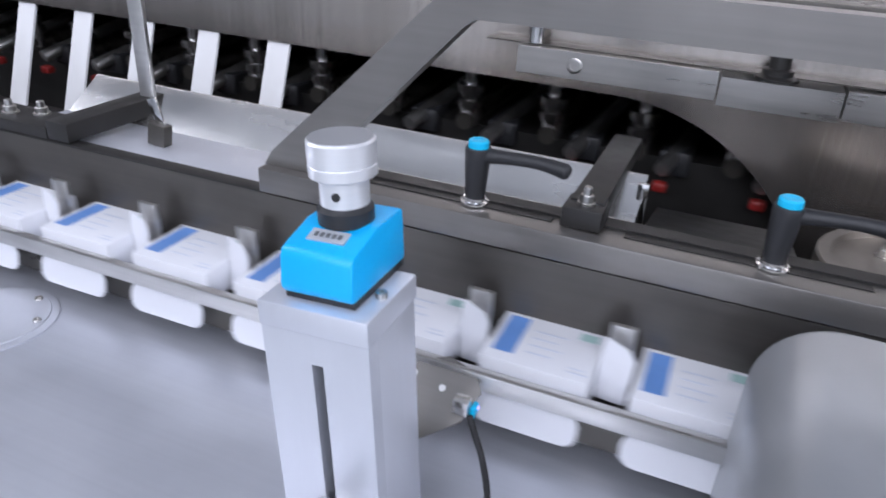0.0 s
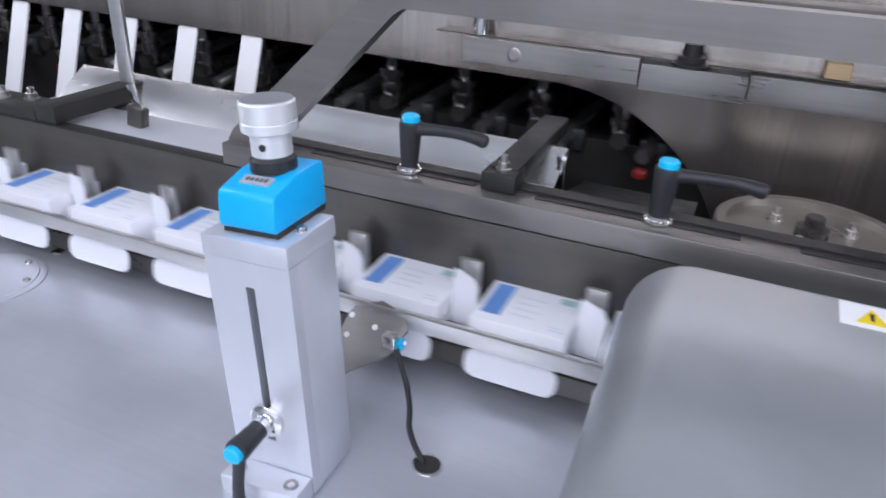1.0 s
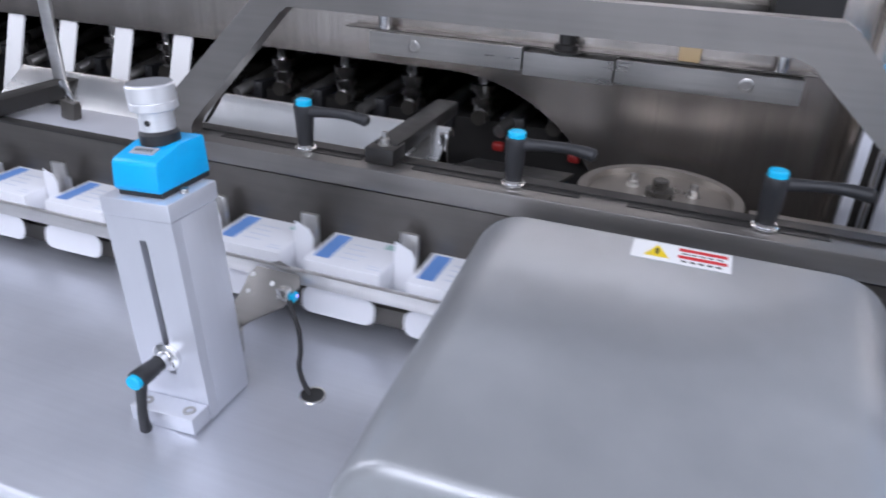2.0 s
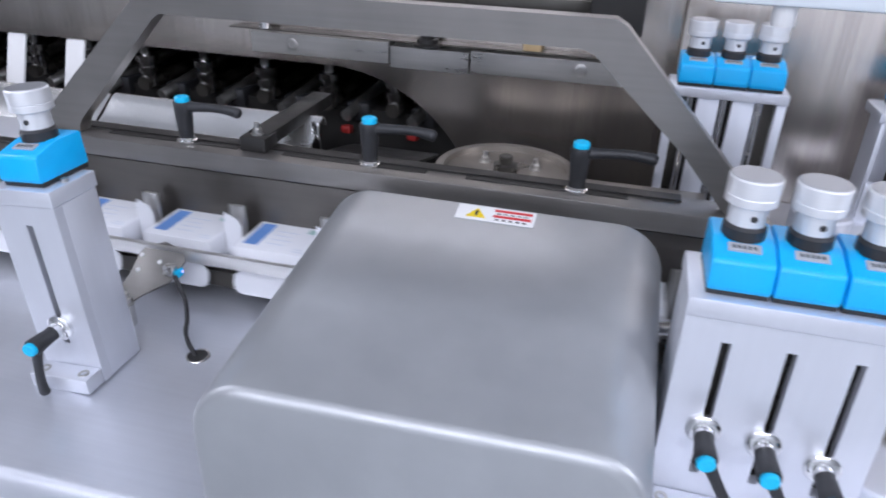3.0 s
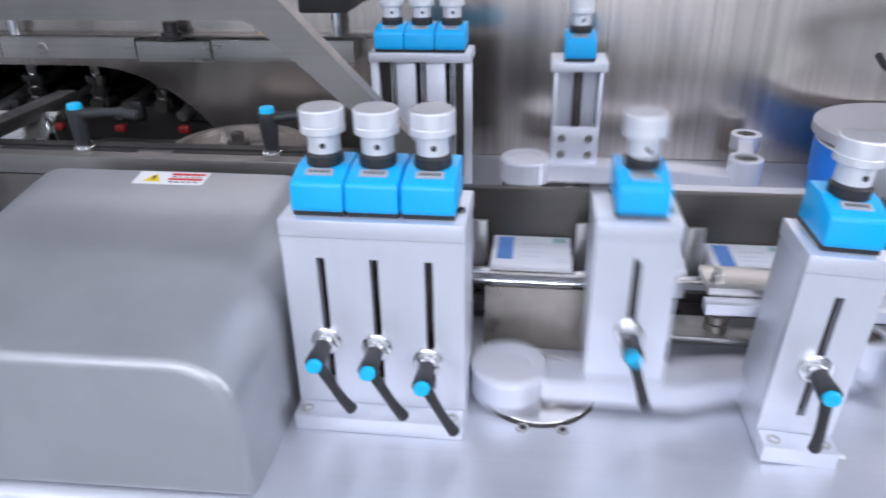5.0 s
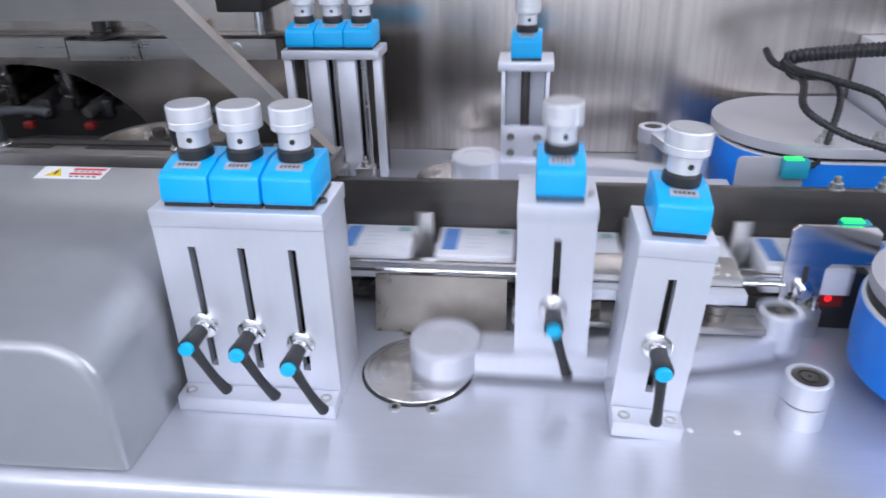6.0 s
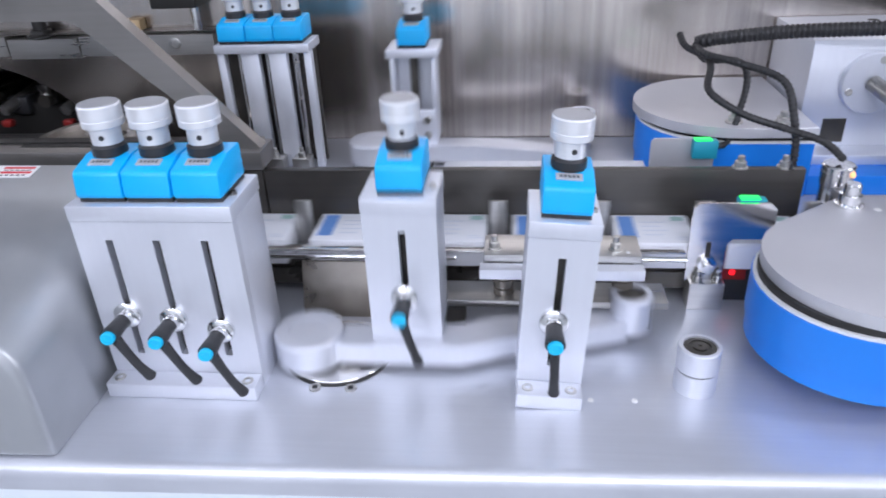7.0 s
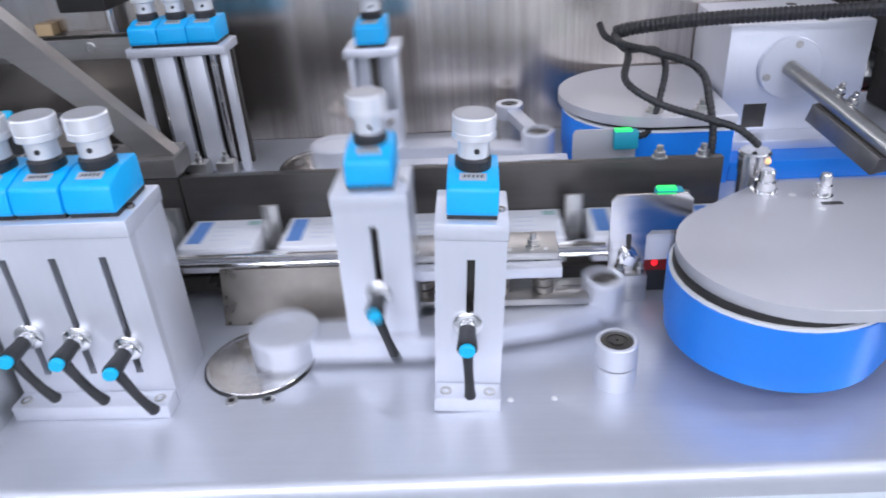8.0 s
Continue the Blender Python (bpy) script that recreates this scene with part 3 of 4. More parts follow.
def swing_arm(name, cx, cy, z, flip, label):
    """A long arm carried by two cranks, with a counter bracket on it; its origin is the left crank's centre."""
    if flip > 0:
        a = bracket(name, 0.0520, 0.1055, -0.006, 0.05, 0.142, [0.0800], label, [(0.0790, 0.062, -74)], foot=False, base=0.024)
    else:
        a = thing(name, label, "position bracket")
        bm = bmesh.new()
        box(bm, 0.021, 0.076, -0.006, 0.044, 0.117, 0.126, 0.0008)
        part("shelf", bm, ALU, a)
        for x in (0.0245, 0.0685):
            bm = bmesh.new()
            box(bm, x, x + 0.004, -0.003, 0.034, 0.024, 0.1168, 0.0005)
            part("post", bm, ALU, a)
        bm = bmesh.new()
        box(bm, 0.029, 0.068, 0.022, 0.030, 0.024, 0.1168)
        part("back_plate", bm, ALU, a)
        bm = bmesh.new()
        box(bm, 0.0255, 0.0715, -0.0075, -0.0035, 0.022, 0.062, 0.0008)
        low = part("lower_plate", bm, ALU, a)
        for x in (0.035, 0.062):
            for z in (0.034, 0.051):
                socket_screw(low, x, -0.0075, z, 0.0042, 0.002, "y")
        bm = bmesh.new()
        turned(bm, [(0.0045, 0.024), (0.0045, 0.1165)], 16, pose(0.0485, 0.008, 0))
        part("spindle", bm, GREASE, a, "dark steel spindle")
        counter(a, 0.0485, 0.018, 0.1261, size=0.92)
    bm = bmesh.new()
    w = 0.0145
    up = flip
    ex, ey = (0.252, 0.040) if flip > 0 else (0.2126, -0.024)
    out = [(-0.004, -w), (0.120, -w), (0.150, -w + up * 0.012), (0.205, -w + up * 0.024), (0.248, -w + up * 0.038), (0.248, w + up * 0.038), (0.200, w + up * 0.024), (0.145, w + up * 0.012), (0.115, w), (-0.004, w)]
    if flip < 0:
        out = [(-0.004, -w), (0.120, -w), (0.160, -w - 0.010), (ex, ey - 0.011), (ex, ey + 0.011), (0.155, w - 0.008), (0.115, w), (-0.004, w)]
    prism(bm, out, 0.0060, 0.0235, bevel=0.001)
    part("arm", bm, ALU, a)
    bm = bmesh.new()
    turned(bm, [(0.0275, 0.0045), (0.0275, 0.0262), (0.0262, 0.0275), (0.016, 0.0275), (0.016, 0.0267), (0.0005, 0.0267)], 44)
    part("hub", bm, ALU, a)
    bm = bmesh.new()
    turned(bm, [(0.0165, 0.010), (0.0165, 0.040), (0.0155, 0.041), (0.0115, 0.041), (0.0115, 0.038), (0.0005, 0.038)], 36, pose(ex, ey, 0))
    h = part("end_hub", bm, ALU, a)
    bm = bmesh.new()
    turned(bm, [(0.0112, 0.0382), (0.0112, 0.0392), (0.0075, 0.0398), (0.0075, 0.0386), (0.0045, 0.0386), (0.0045, 0.0402), (0.0005, 0.0402)], 28, pose(ex, ey, 0))
    part("bearing", bm, GREASE, h, "oily ball bearing")
    SWINGS.append((a, pose(cx, cy, z), flip))
    return a


crank_disc(0.430, 0.145, 0.0002, 0.042, 1)
swing_arm("swing_arm", 0.430, 0.145, 0.0, 1, "silver swinging arm carrying a blue position counter")
crank_disc(0.433, 0.425, 0.0502, 0.044, -1)
swing_arm("rear_swing_arm", 0.433, 0.425, 0.05, -1, "rear silver swinging arm carrying a blue position counter")


# ---- small fixed things on the front deck ----
def deck_screws():
    for x, y in ((0.420, 0.100), (0.4472, 0.1008), (0.415, 0.1935), (0.6241, 0.0955), (0.6552, 0.0962), (-0.49, 0.243)):
        g = thing("deck_screw", "countersunk steel screw in the deck", "screw", "screws in the deck")
        flat = x > 0.6
        bm = bmesh.new()
        if flat:
            turned(bm, [(0.0022, 0.0001), (0.0022, 0.0006), (0.0016, 0.0008)], 18, pose(x, y, 0))
            part("head", bm, LABELWHITE, g, "white plug")
        else:
            turned(bm, [(0.0046, 0.0001), (0.0046, 0.0012), (0.0040, 0.0016), (0.0025, 0.0016), (0.0025, 0.0006), (0.0002, 0.0006)], 20, pose(x, y, 0))
            part("head", bm, SCREW, g)
            # black hexagon paints the shade in the socket
            bm = bmesh.new()
            turned(bm, [(0.0024, 0.0007), (0.0024, 0.0010), (0.0022, 0.0011)], 6, pose(x, y, 0))
            part("hex_socket", bm, INK, g)


deck_screws()


def bearing_post(x, y):
    p = thing("bearing_post", "turned aluminium post with a ball bearing on top", "bearing post")
    bm = bmesh.new()
    turned(bm, [(0.0150, 0.0), (0.0150, 0.0166), (0.0145, 0.0170)], 40, pose(x, y, 0))
    part("lower_sleeve", bm, ALU, p)
    bm = bmesh.new()
    turned(bm, [(0.0138, 0.0170), (0.0138, 0.0186)], 40, pose(x, y, 0))
    part("gap", bm, INK, p)
    bm = bmesh.new()
    turned(bm, [(0.0150, 0.0186), (0.0150, 0.0358), (0.0143, 0.0365), (0.0118, 0.0365), (0.0118, 0.0340), (0.0005, 0.0340)], 40, pose(x, y, 0))
    part("upper_sleeve", bm, ALU, p)
    bm = bmesh.new()
    turned(bm, [(0.0115, 0.0341), (0.0115, 0.0352), (0.0078, 0.0358), (0.0078, 0.0346), (0.0050, 0.0346), (0.0050, 0.0362), (0.0012, 0.0362), (0.0012, 0.0350)], 30, pose(x, y, 0))
    part("bearing", bm, GREASE, p, "oily ball bearing")


bearing_post(0.7003, 0.1150)


def left_flange():
    f = thing("round_flange", "round steel flange with screws on the deck", "flange")
    bm = bmesh.new()
    turned(bm, [(0.046, 0.0), (0.046, 0.001), (0.0445, 0.0016), (0.0405, 0.0016), (0.040, 0.0025), (0.0005, 0.0025)], 56, pose(-0.500, 0.180, 0))
    part("plate", bm, ALU, f)
    for a in (20, 75, 140, 220, 290):
        socket_screw(f, -0.500 + 0.035 * math.cos(radians(a)), 0.180 + 0.035 * math.sin(radians(a)), 0.0024, 0.003, 0.0015)


left_flange()


SPLATE = [(-0.1725, -0.024), (-0.182, -0.056), (-0.1705, -0.062), (-0.156, -0.043), (-0.134, -0.026), (-0.1275, -0.006), (-0.1335, 0.004), (-0.152, 0.0095), (-0.169, 0.002), (-0.1725, -0.006)]


def sensor_mount():
    """The steel plate and post that hold the light sensor before the rail, with its cable down to the deck."""
    s = thing("sensor_mount", "grey steel plate holding a small light sensor at the rail", "sensor mount")
    slope = math.degrees(math.atan(0.8))
    tilt = pose(0, 0.212, 0.052, slope, 0, 0)
    bm = bmesh.new()
    prism(bm, SPLATE, -0.002, 0.0, tilt, bevel=0.0004)
    part("plate", bm, BEAM, s)
    for x, y in ((-0.169, -0.006), (-0.150, -0.010), (-0.167, -0.020)):
        bm = bmesh.new()
        turned(bm, [(0.0021, 0.0001), (0.0021, 0.0004)], 14, tilt @ pose(x, y, 0))
        part("hole", bm, LABELWHITE, s, "bright hole in the plate")
    bm = bmesh.new()
    turned(bm, [(0.0055, 0.0), (0.0055, 0.0200)], 20, pose(-0.1640, 0.172, 0))
    part("post", bm, STEEL, s)
    hex_bolt(s, -0.1640, 0.172, 0.0200, 0.0045)
    bm = bmesh.new()
    box(bm, -0.1390, -0.1300, 0.192, 0.2000, 0.0405, 0.0500, 0.0008)
    part("sensor", bm, BRIGHT, s, "small steel sensor head")
    bm = bmesh.new()
    box(bm, -0.1296, -0.1265, 0.195, 0.203, 0.0385, 0.0450, 0.0006)
    part("sensor_band", bm, CYAN, s, "cyan sensor band")
    bm = bmesh.new()
    turned(bm, [(0.0012, 0), (0.0012, 0.0006)], 12, pose(-0.1265, 0.201, 0.0425, 0, 90, 0))
    part("light_spot", bm, VIOLETLED, s, "violet light spot")
    bm = bmesh.new()
    tube(bm, smooth_row([(-0.1285, 0.193, 0.042), (-0.1235, 0.190, 0.033), (-0.117, 0.186, 0.022), (-0.109, 0.174, 0.014), (-0.104, 0.163, 0.010), (-0.096, 0.154, 0.006), (-0.0885, 0.149, 0.0012), (-0.086, 0.148, -0.006)], 8), 0.0019, 10)
    solid("sensor_cable", bm, RUBBER, "black sensor cable running into a hole in the deck", "cable")
    # flat black disc on the deck paints the hole's dark depth
    bm = bmesh.new()
    turned(bm, [(0.0078, 0.0001), (0.0078, 0.0004)], 28, pose(-0.0845, 0.148, 0))
    solid("cable_hole", bm, INK, "round cable hole in the deck, its dark depth painted as a disc", "hole", "structure")
    bm = bmesh.new()
    turned(bm, [(0.0079, 0.0002), (0.0080, 0.0008), (0.0093, 0.0008), (0.0097, 0.0002)], 32, pose(-0.0845, 0.148, 0))
    solid("hole_rim", bm, STEEL, "bright chamfered rim of the cable hole", "hole rim", "structure")


sensor_mount()


# ---- guide bar, turntable, trays and pushers behind the beam ----
def guide_bar():
    g = thing("guide_bar", "bright steel guide bar in three lengths on the rear panel", "guide bar")
    for a, b, dz in ((-0.217, -0.0475, 0.0), (-0.0455, 0.0450, -0.0035), (0.0470, 0.2140, -0.0015)):
        bm = bmesh.new()
        box(bm, a, b, 0.513, 0.5405, 0.1580 + dz, 0.1810 + dz)
        part("bar", bm, BARSTEEL, g)
    for x in (-0.1650, 0.1665):
        socket_screw(g, x, 0.513, 0.1695, 0.0068, 0.0012, "y")
    bm = bmesh.new()
    box(bm, -0.25, 0.235, 0.522, 0.5405, 0.1813, 0.1825)
    part("top_strip", bm, GREASE, g, "brown oily strip on the bar")
    for x in (-0.205,):
        bm = bmesh.new()
        turned(bm, [(0.0075, 0.1827), (0.0075, 0.2300)], 20, pose(x, 0.527, 0))
        part("rod", bm, CHROME, g, "bright round rod")
    bm = bmesh.new()
    turned(bm, [(0.017, 0.1703), (0.017, 0.1722), (0.012, 0.174), (0.012, 0.178), (0.008, 0.179), (0.008, 0.189)], 28, pose(-0.005, 0.524, 0.0090))
    part("bolt", bm, BLACKSTEEL, g, "black bolt with a wide washer")
    bm = bmesh.new()
    box(bm, -0.245, 0.170, 0.500, 0.5405, 0.2302, 0.2420, 0.001)
    part("upper_bar", bm, GREASE, g, "brown upper bar")
    bm = bmesh.new()
    box(bm, 0.1715, 0.2230, 0.462, 0.5405, 0.2172, 0.300, 0.002)
    part("end_block", bm, BLACKSTEEL, g, "black end block")
    bm = bmesh.new()
    turned(bm, [(0.0065, 0.1827), (0.0065, 0.2170)], 20, pose(0.1935, 0.527, 0))
    part("rod", bm, CHROME, g, "bright round rod")
    bm = bmesh.new()
    box(bm, 0.102, 0.122, 0.524, 0.5400, 0.1827, 0.1960, 0.001)
    part("pad", bm, BRASS, g, "small tan pad")


guide_bar()


def overhead_bar():
    o = thing("overhead_bar", "pale painted bar across the machine on a post", "bar")
    bm = bmesh.new()
    box(bm, 0.255, 1.50, 0.185, 0.212, 0.2900, 0.3150, 0.003)
    part("bar", bm, APRON, o)
    bm = bmesh.new()
    turned(bm, [(0.0060, 0.2785), (0.0066, 0.2795), (0.0066, 0.2898)], 24, pose(0.2955, 0.197, 0))
    part("stud", bm, LABELWHITE, o, "white stud under the bar")
    bm = bmesh.new()
    box(bm, 1.47, 1.50, 0.185, 0.212, 0.0862, 0.2898, 0.002)
    part("post", bm, APRON, o)


overhead_bar()


def turntable():
    t = thing("turntable", "round steel plate with a raised rim behind the beam", "turntable")
    c = pose(0.112, 0.402, 0)
    bm = bmesh.new()
    turned(bm, [(0.070, 0.06), (0.070, 0.094), (0.0685, 0.0955), (0.061, 0.0955), (0.060, 0.090), (0.001, 0.090)], 64, c)
    part("plate", bm, TURNPLATE, t)
    bm = bmesh.new()
    turned(bm, [(0.012, 0.0902), (0.012, 0.098), (0.007, 0.099), (0.007, 0.106), (0.006, 0.107)], 24, c)
    part("hub", bm, GREASE, t, "oily hub with a nut")
    for a in (30, 140, 250):
        hex_bolt(t, 0, 0, 0, 0.0045, m=c @ pose(0.032 * math.cos(radians(a)), 0.032 * math.sin(radians(a)), 0.0901))
    bm = bmesh.new()
    turned(bm, [(0.05, -0.0998), (0.05, 0.0598)], 32, c)
    part("pedestal", bm, BLACKSTEEL, t)
    bm = bmesh.new()
    box(bm, 0.185, 0.300, 0.330, 0.400, 0.088, 0.094, 0.001)
    box(bm, 0.185, 0.300, 0.330, 0.340, -0.0998, 0.0878)
    solid("small_table", bm, TURNPLATE, "narrow steel table plate beside the turntable", "plate")


turntable()


def trays():
    sheet = Matrix(((0, 0, 1, 0), (1, 0, 0, 0), (0, 1, 0, 0), (0, 0, 0, 1)))
    for x0, x1, prof, label in (
        (-0.318, -0.076, [(0.320, 0.1185), (0.3215, 0.1195), (0.328, 0.1090), (0.336, 0.1035), (0.346, 0.1020), (0.357, 0.1045), (0.368, 0.1105), (0.380, 0.1195), (0.386, 0.1245), (0.391, 0.1265), (0.396, 0.1245), (0.398, 0.1180), (0.3995, 0.1180), (0.3975, 0.1258), (0.391, 0.1285), (0.385, 0.1262), (0.379, 0.1212), (0.367, 0.1123), (0.3565, 0.1063), (0.346, 0.1038), (0.337, 0.1052), (0.3295, 0.1103), (0.3225, 0.1210), (0.3205, 0.1205)][::-1], "polished curved steel chute sheet behind the beam"),
        (-0.600, -0.332, [(0.3615, 0.0965), (0.3635, 0.0965), (0.402, 0.1205), (0.405, 0.1190), (0.406, 0.105), (0.408, 0.105), (0.4065, 0.1210), (0.402, 0.1228), (0.400, 0.1222)][::-1], "polished steel back sheet of the chute"),
    ):
        bm = bmesh.new()
        prism(bm, prof, x0, x1, sheet)
        solid("chute_sheet", bm, BRIGHT, label, "chute")
    # paler metal than the back sheet carries the floor's bright reflection
    bm = bmesh.new()
    box(bm, -0.600, -0.332, 0.2985, 0.3605, 0.0960, 0.0980, 0.0005)
    solid("chute_floor", bm, ALU, "floor sheet of the chute, its bright reflection put into pale satin", "chute")
    b = thing("reach_bar", "black steel bar bolted on the beam, reaching back", "bar")
    bm = bmesh.new()
    box(bm, -0.1120, -0.0905, 0.3050, 0.450, 0.1228, 0.1360, 0.001)
    part("bar", bm, BLACKSTEEL, b)
    bm = bmesh.new()
    box(bm, -0.1140, -0.0890, 0.2925, 0.3175, 0.1213, 0.1345, 0.001)
    part("block", bm, BLACKSTEEL, b)
    hex_bolt(b, -0.1015, 0.304, 0.1345, 0.0042)
    bm = bmesh.new()
    box(bm, -0.080, -0.072, 0.372, 0.376, 0.095, 0.128, 0.0008, m=pose(0, 0, 0, 0, 0, 0))
    part("tongue", bm, CHROME, b, "bright steel tongue")
    d = thing("black_plate", "black steel sheet beside the chute", "plate")
    bm = bmesh.new()
    prism(bm, [(0.320, 0.112), (0.320, 0.109), (0.46, 0.075), (0.46, 0.078)], -0.070, 0.028, sheet)
    part("sheet", bm, BLACKSTEEL, d)
    f = thing("side_bar", "black steel side bar with two bolts on the channel plate", "bar")
    bm = bmesh.new()
    box(bm, -0.536, -0.513, 0.2848, 0.398, 0.1025, 0.1185, 0.001)
    part("bar", bm, BLACKSTEEL, f)
    bm = bmesh.new()
    box(bm, -0.625, -0.5365, 0.2845, 0.320, 0.1020, 0.1120, 0.001)
    part("block", bm, BLACKSTEEL, f)
    for x, y in ((-0.569, 0.310), (-0.594, 0.300)):
        hex_bolt(f, x, y, 0.1120, 0.0052)
    k = thing("stop_finger", "grey steel stop finger with a bright spring tongue", "stop finger")
    bm = bmesh.new()
    box(bm, -0.0085, 0.0085, -0.005, 0.005, 0.0, 0.019, 0.0008, m=pose(-0.463, 0.3300, 0.0978, 0, 10, 0))
    part("finger", bm, GREASE, k)
    bm = bmesh.new()
    box(bm, -0.0045, 0.0045, -0.0012, 0.0012, 0.0, 0.024, 0.0005, m=pose(-0.458, 0.3300, 0.1140, 0, -18, 0))
    part("tongue", bm, CHROME, k, "bright spring tongue")
    bm = bmesh.new()
    box(bm, -0.0070, 0.0070, -0.002, 0.002, 0.0, 0.19, 0.0005, m=pose(-0.473, 0.335, 0.136, 0, 0, 0))
    part("rod", bm, SATIN, k)
    bm = bmesh.new()
    for x in (-0.515, -0.405):
        box(bm, x, x + 0.014, 0.2985, 0.304, 0.0960, 0.0985, 0.0006)
    solid("spring_clip", bm, BLACKSTEEL, "small black clips on the channel plate", "clip")
    bm = bmesh.new()
    box(bm, -4.6, -0.3285, 0.2838, 0.2975, 0.1006, 0.1018, 0.0004)
    solid("edge_strip", bm, BLACKSTEEL, "black strip on the channel plate's upper edge", "trim", "structure")
    for i in range(6):
        g = thing("white_guide", "white plastic guide slat standing behind the chute", "guide slat", "white guide slats")
        bm = bmesh.new()
        box(bm, -0.014, 0.014, -0.002, 0.002, 0.0, 0.15, 0.001, m=pose(-0.95 + 0.092 * i, 0.50, 0.02, -20, 0, 0))
        part("slat", bm, LABELWHITE, g)
    bm = bmesh.new()
    box(bm, -1.2, -0.36, 0.495, 0.5160, -0.0998, 0.028)
    solid("guide_sill", bm, BLACKSTEEL, "black sill under the white guide slats", "sill", "structure")


trays()


def pusher(m):
    """A product pusher of the loading carousel: rod, stacked collars and a red stop."""
    p = thing("pusher", "dark steel pusher rod with bright collars and a red stop", "pusher", "pushers of the loading carousel", m)
    bm = bmesh.new()
    turned(bm, [(0.009, 0.0), (0.009, 0.24)], 16, pose(0, 0.0, 0.085, -90, 0, 0))
    part("rod", bm, GREASE, p)
    bm = bmesh.new()
    turned(bm, [(0.0100, 0.080), (0.0100, 0.098), (0.0130, 0.099), (0.0130, 0.106), (0.0100, 0.107), (0.0100, 0.113), (0.0145, 0.114), (0.0145, 0.122), (0.0070, 0.123), (0.0070, 0.150)], 24, pose(0, 0.015, 0))
    part("collar", bm, STEEL, p, "bright steel collars")
    bm = bmesh.new()
    box(bm, 0.020, 0.034, -0.005, 0.007, 0.050, 0.060, 0.003)
    part("stop", bm, REDPLASTIC, p, "red plastic stop")
    bm = bmesh.new()
    box(bm, 0.020, 0.050, 0.02, 0.12, 0.060, 0.085, 0.003, m=pose(0, 0, 0, 0, 0, 0))
    part("carriage", bm, BLACK, p)
    bm = bmesh.new()
    tube(bm, [(0.026, 0.0, 0.072), (0.052, 0.10, 0.100), (0.060, 0.16, 0.112)], 0.0075, 12)
    part("guide_rod", bm, SATIN, p, "grey slanting guide rod")
    return p


PUSHERS = [pusher(pose(0, 0.57, 0))]
for k in range(1, 52):
    PUSHERS.append(copy_thing(PUSHERS[0], pose(0, 0.57, 0)))
bm = bmesh.new()
box(bm, X0, X1, 0.60, 0.80, -0.0898, 0.0745)
solid("pusher_track", bm, BLACKSTEEL, "black track that carries the pushers", "track", "structure")


# ---- the belt units, gearbox, sensors and cables ----
def rounded_end(cx, cy, r, far):
    """Outline with a round end at the left and square corners at x = far."""
    return [(cx + r * math.cos(radians(a)), cy + r * math.sin(radians(a))) for a in range(90, 271, 9)] + [(far, cy - r), (far, cy + r)]


def slanting_oval(cx, cy, r, turn, length):
    """Outline of an oval that runs from its first centre in the direction turn."""
    dx, dy = length * math.cos(radians(turn)), length * math.sin(radians(turn))
    out = [(cx + r * math.cos(radians(turn + a)), cy + r * math.sin(radians(turn + a))) for a in range(90, 271, 9)]
    return out + [(cx + dx + r * math.cos(radians(turn + a)), cy + dy + r * math.sin(radians(turn + a))) for a in range(-90, 91, 9)]


def cut_corner(cx, cy, r, far, back):
    """Plate outline: a round end, a slanting shoulder and a straight rear edge."""
    out = [(cx + r * math.cos(radians(a)), cy + r * math.sin(radians(a))) for a in range(128, 271, 6)]
    return out + [(far, cy - r), (far, back - 0.003), (cx + 0.030, back), (cx + 0.016, back - 0.001), (cx + 0.006, back - 0.0055)]


def belt_unit(name, z0, z1, zt, housing, plate, label):
    """A blue housing under a black filler for the shaded gap and a thick silver plate; housing and plate give outlines
    for an inset.
    """
    u = thing(name, label, "belt unit")
    bm = bmesh.new()
    prism(bm, housing(0.0), z0 + 0.017, z1 - 0.001)
    part("housing", bm, DIALBLUE, u, smooth=25)
    bm = bmesh.new()
    prism(bm, housing(0.0018), z0, z0 + 0.0168)
    part("base", bm, DIALBLUE, u, smooth=25)
    bm = bmesh.new()
    prism(bm, housing(0.001), z1 - 0.0009, z1 + 0.0015)
    part("rim", bm, LABELWHITE, u, "white rim")
    # black filler: the gap's shade under the plate is put into its colour
    bm = bmesh.new()
    prism(bm, housing(0.0035), z1 + 0.0016, zt - 0.0002)
    part("belt", bm, BLACKSTEEL, u, "black filler for the shaded gap under the plate")
    bm = bmesh.new()
    prism(bm, plate(0.0), zt, zt + 0.0095, bevel=0.0012)
    p = part("plate", bm, BLAST, u)
    return u, p


front_unit, fp = belt_unit("belt_unit", 0.020, 0.070, 0.0765, lambda i: slanting_oval(0.8180, 0.1485, 0.0765 - i, 42, 0.085), lambda i: cut_corner(0.8275, 0.1525, 0.080 - i, 1.35, 0.2640 - i), "bright blue round-ended belt unit with a silver top plate")
bm = bmesh.new()
prism(bm, slanting_oval(0.835, 0.165, 0.052, 42, 0.055), 0.0, 0.0198)
part("foot", bm, BLACKSTEEL, front_unit, "dark foot under the housing")
rear_unit, rp = belt_unit("rear_belt_unit", 0.05, 0.104, 0.1105, lambda i: rounded_end(0.778, 0.425, 0.084 - i, 0.843), lambda i: rounded_end(0.778, 0.425, 0.088 - i, 0.843), "rear blue belt unit with a silver top plate")
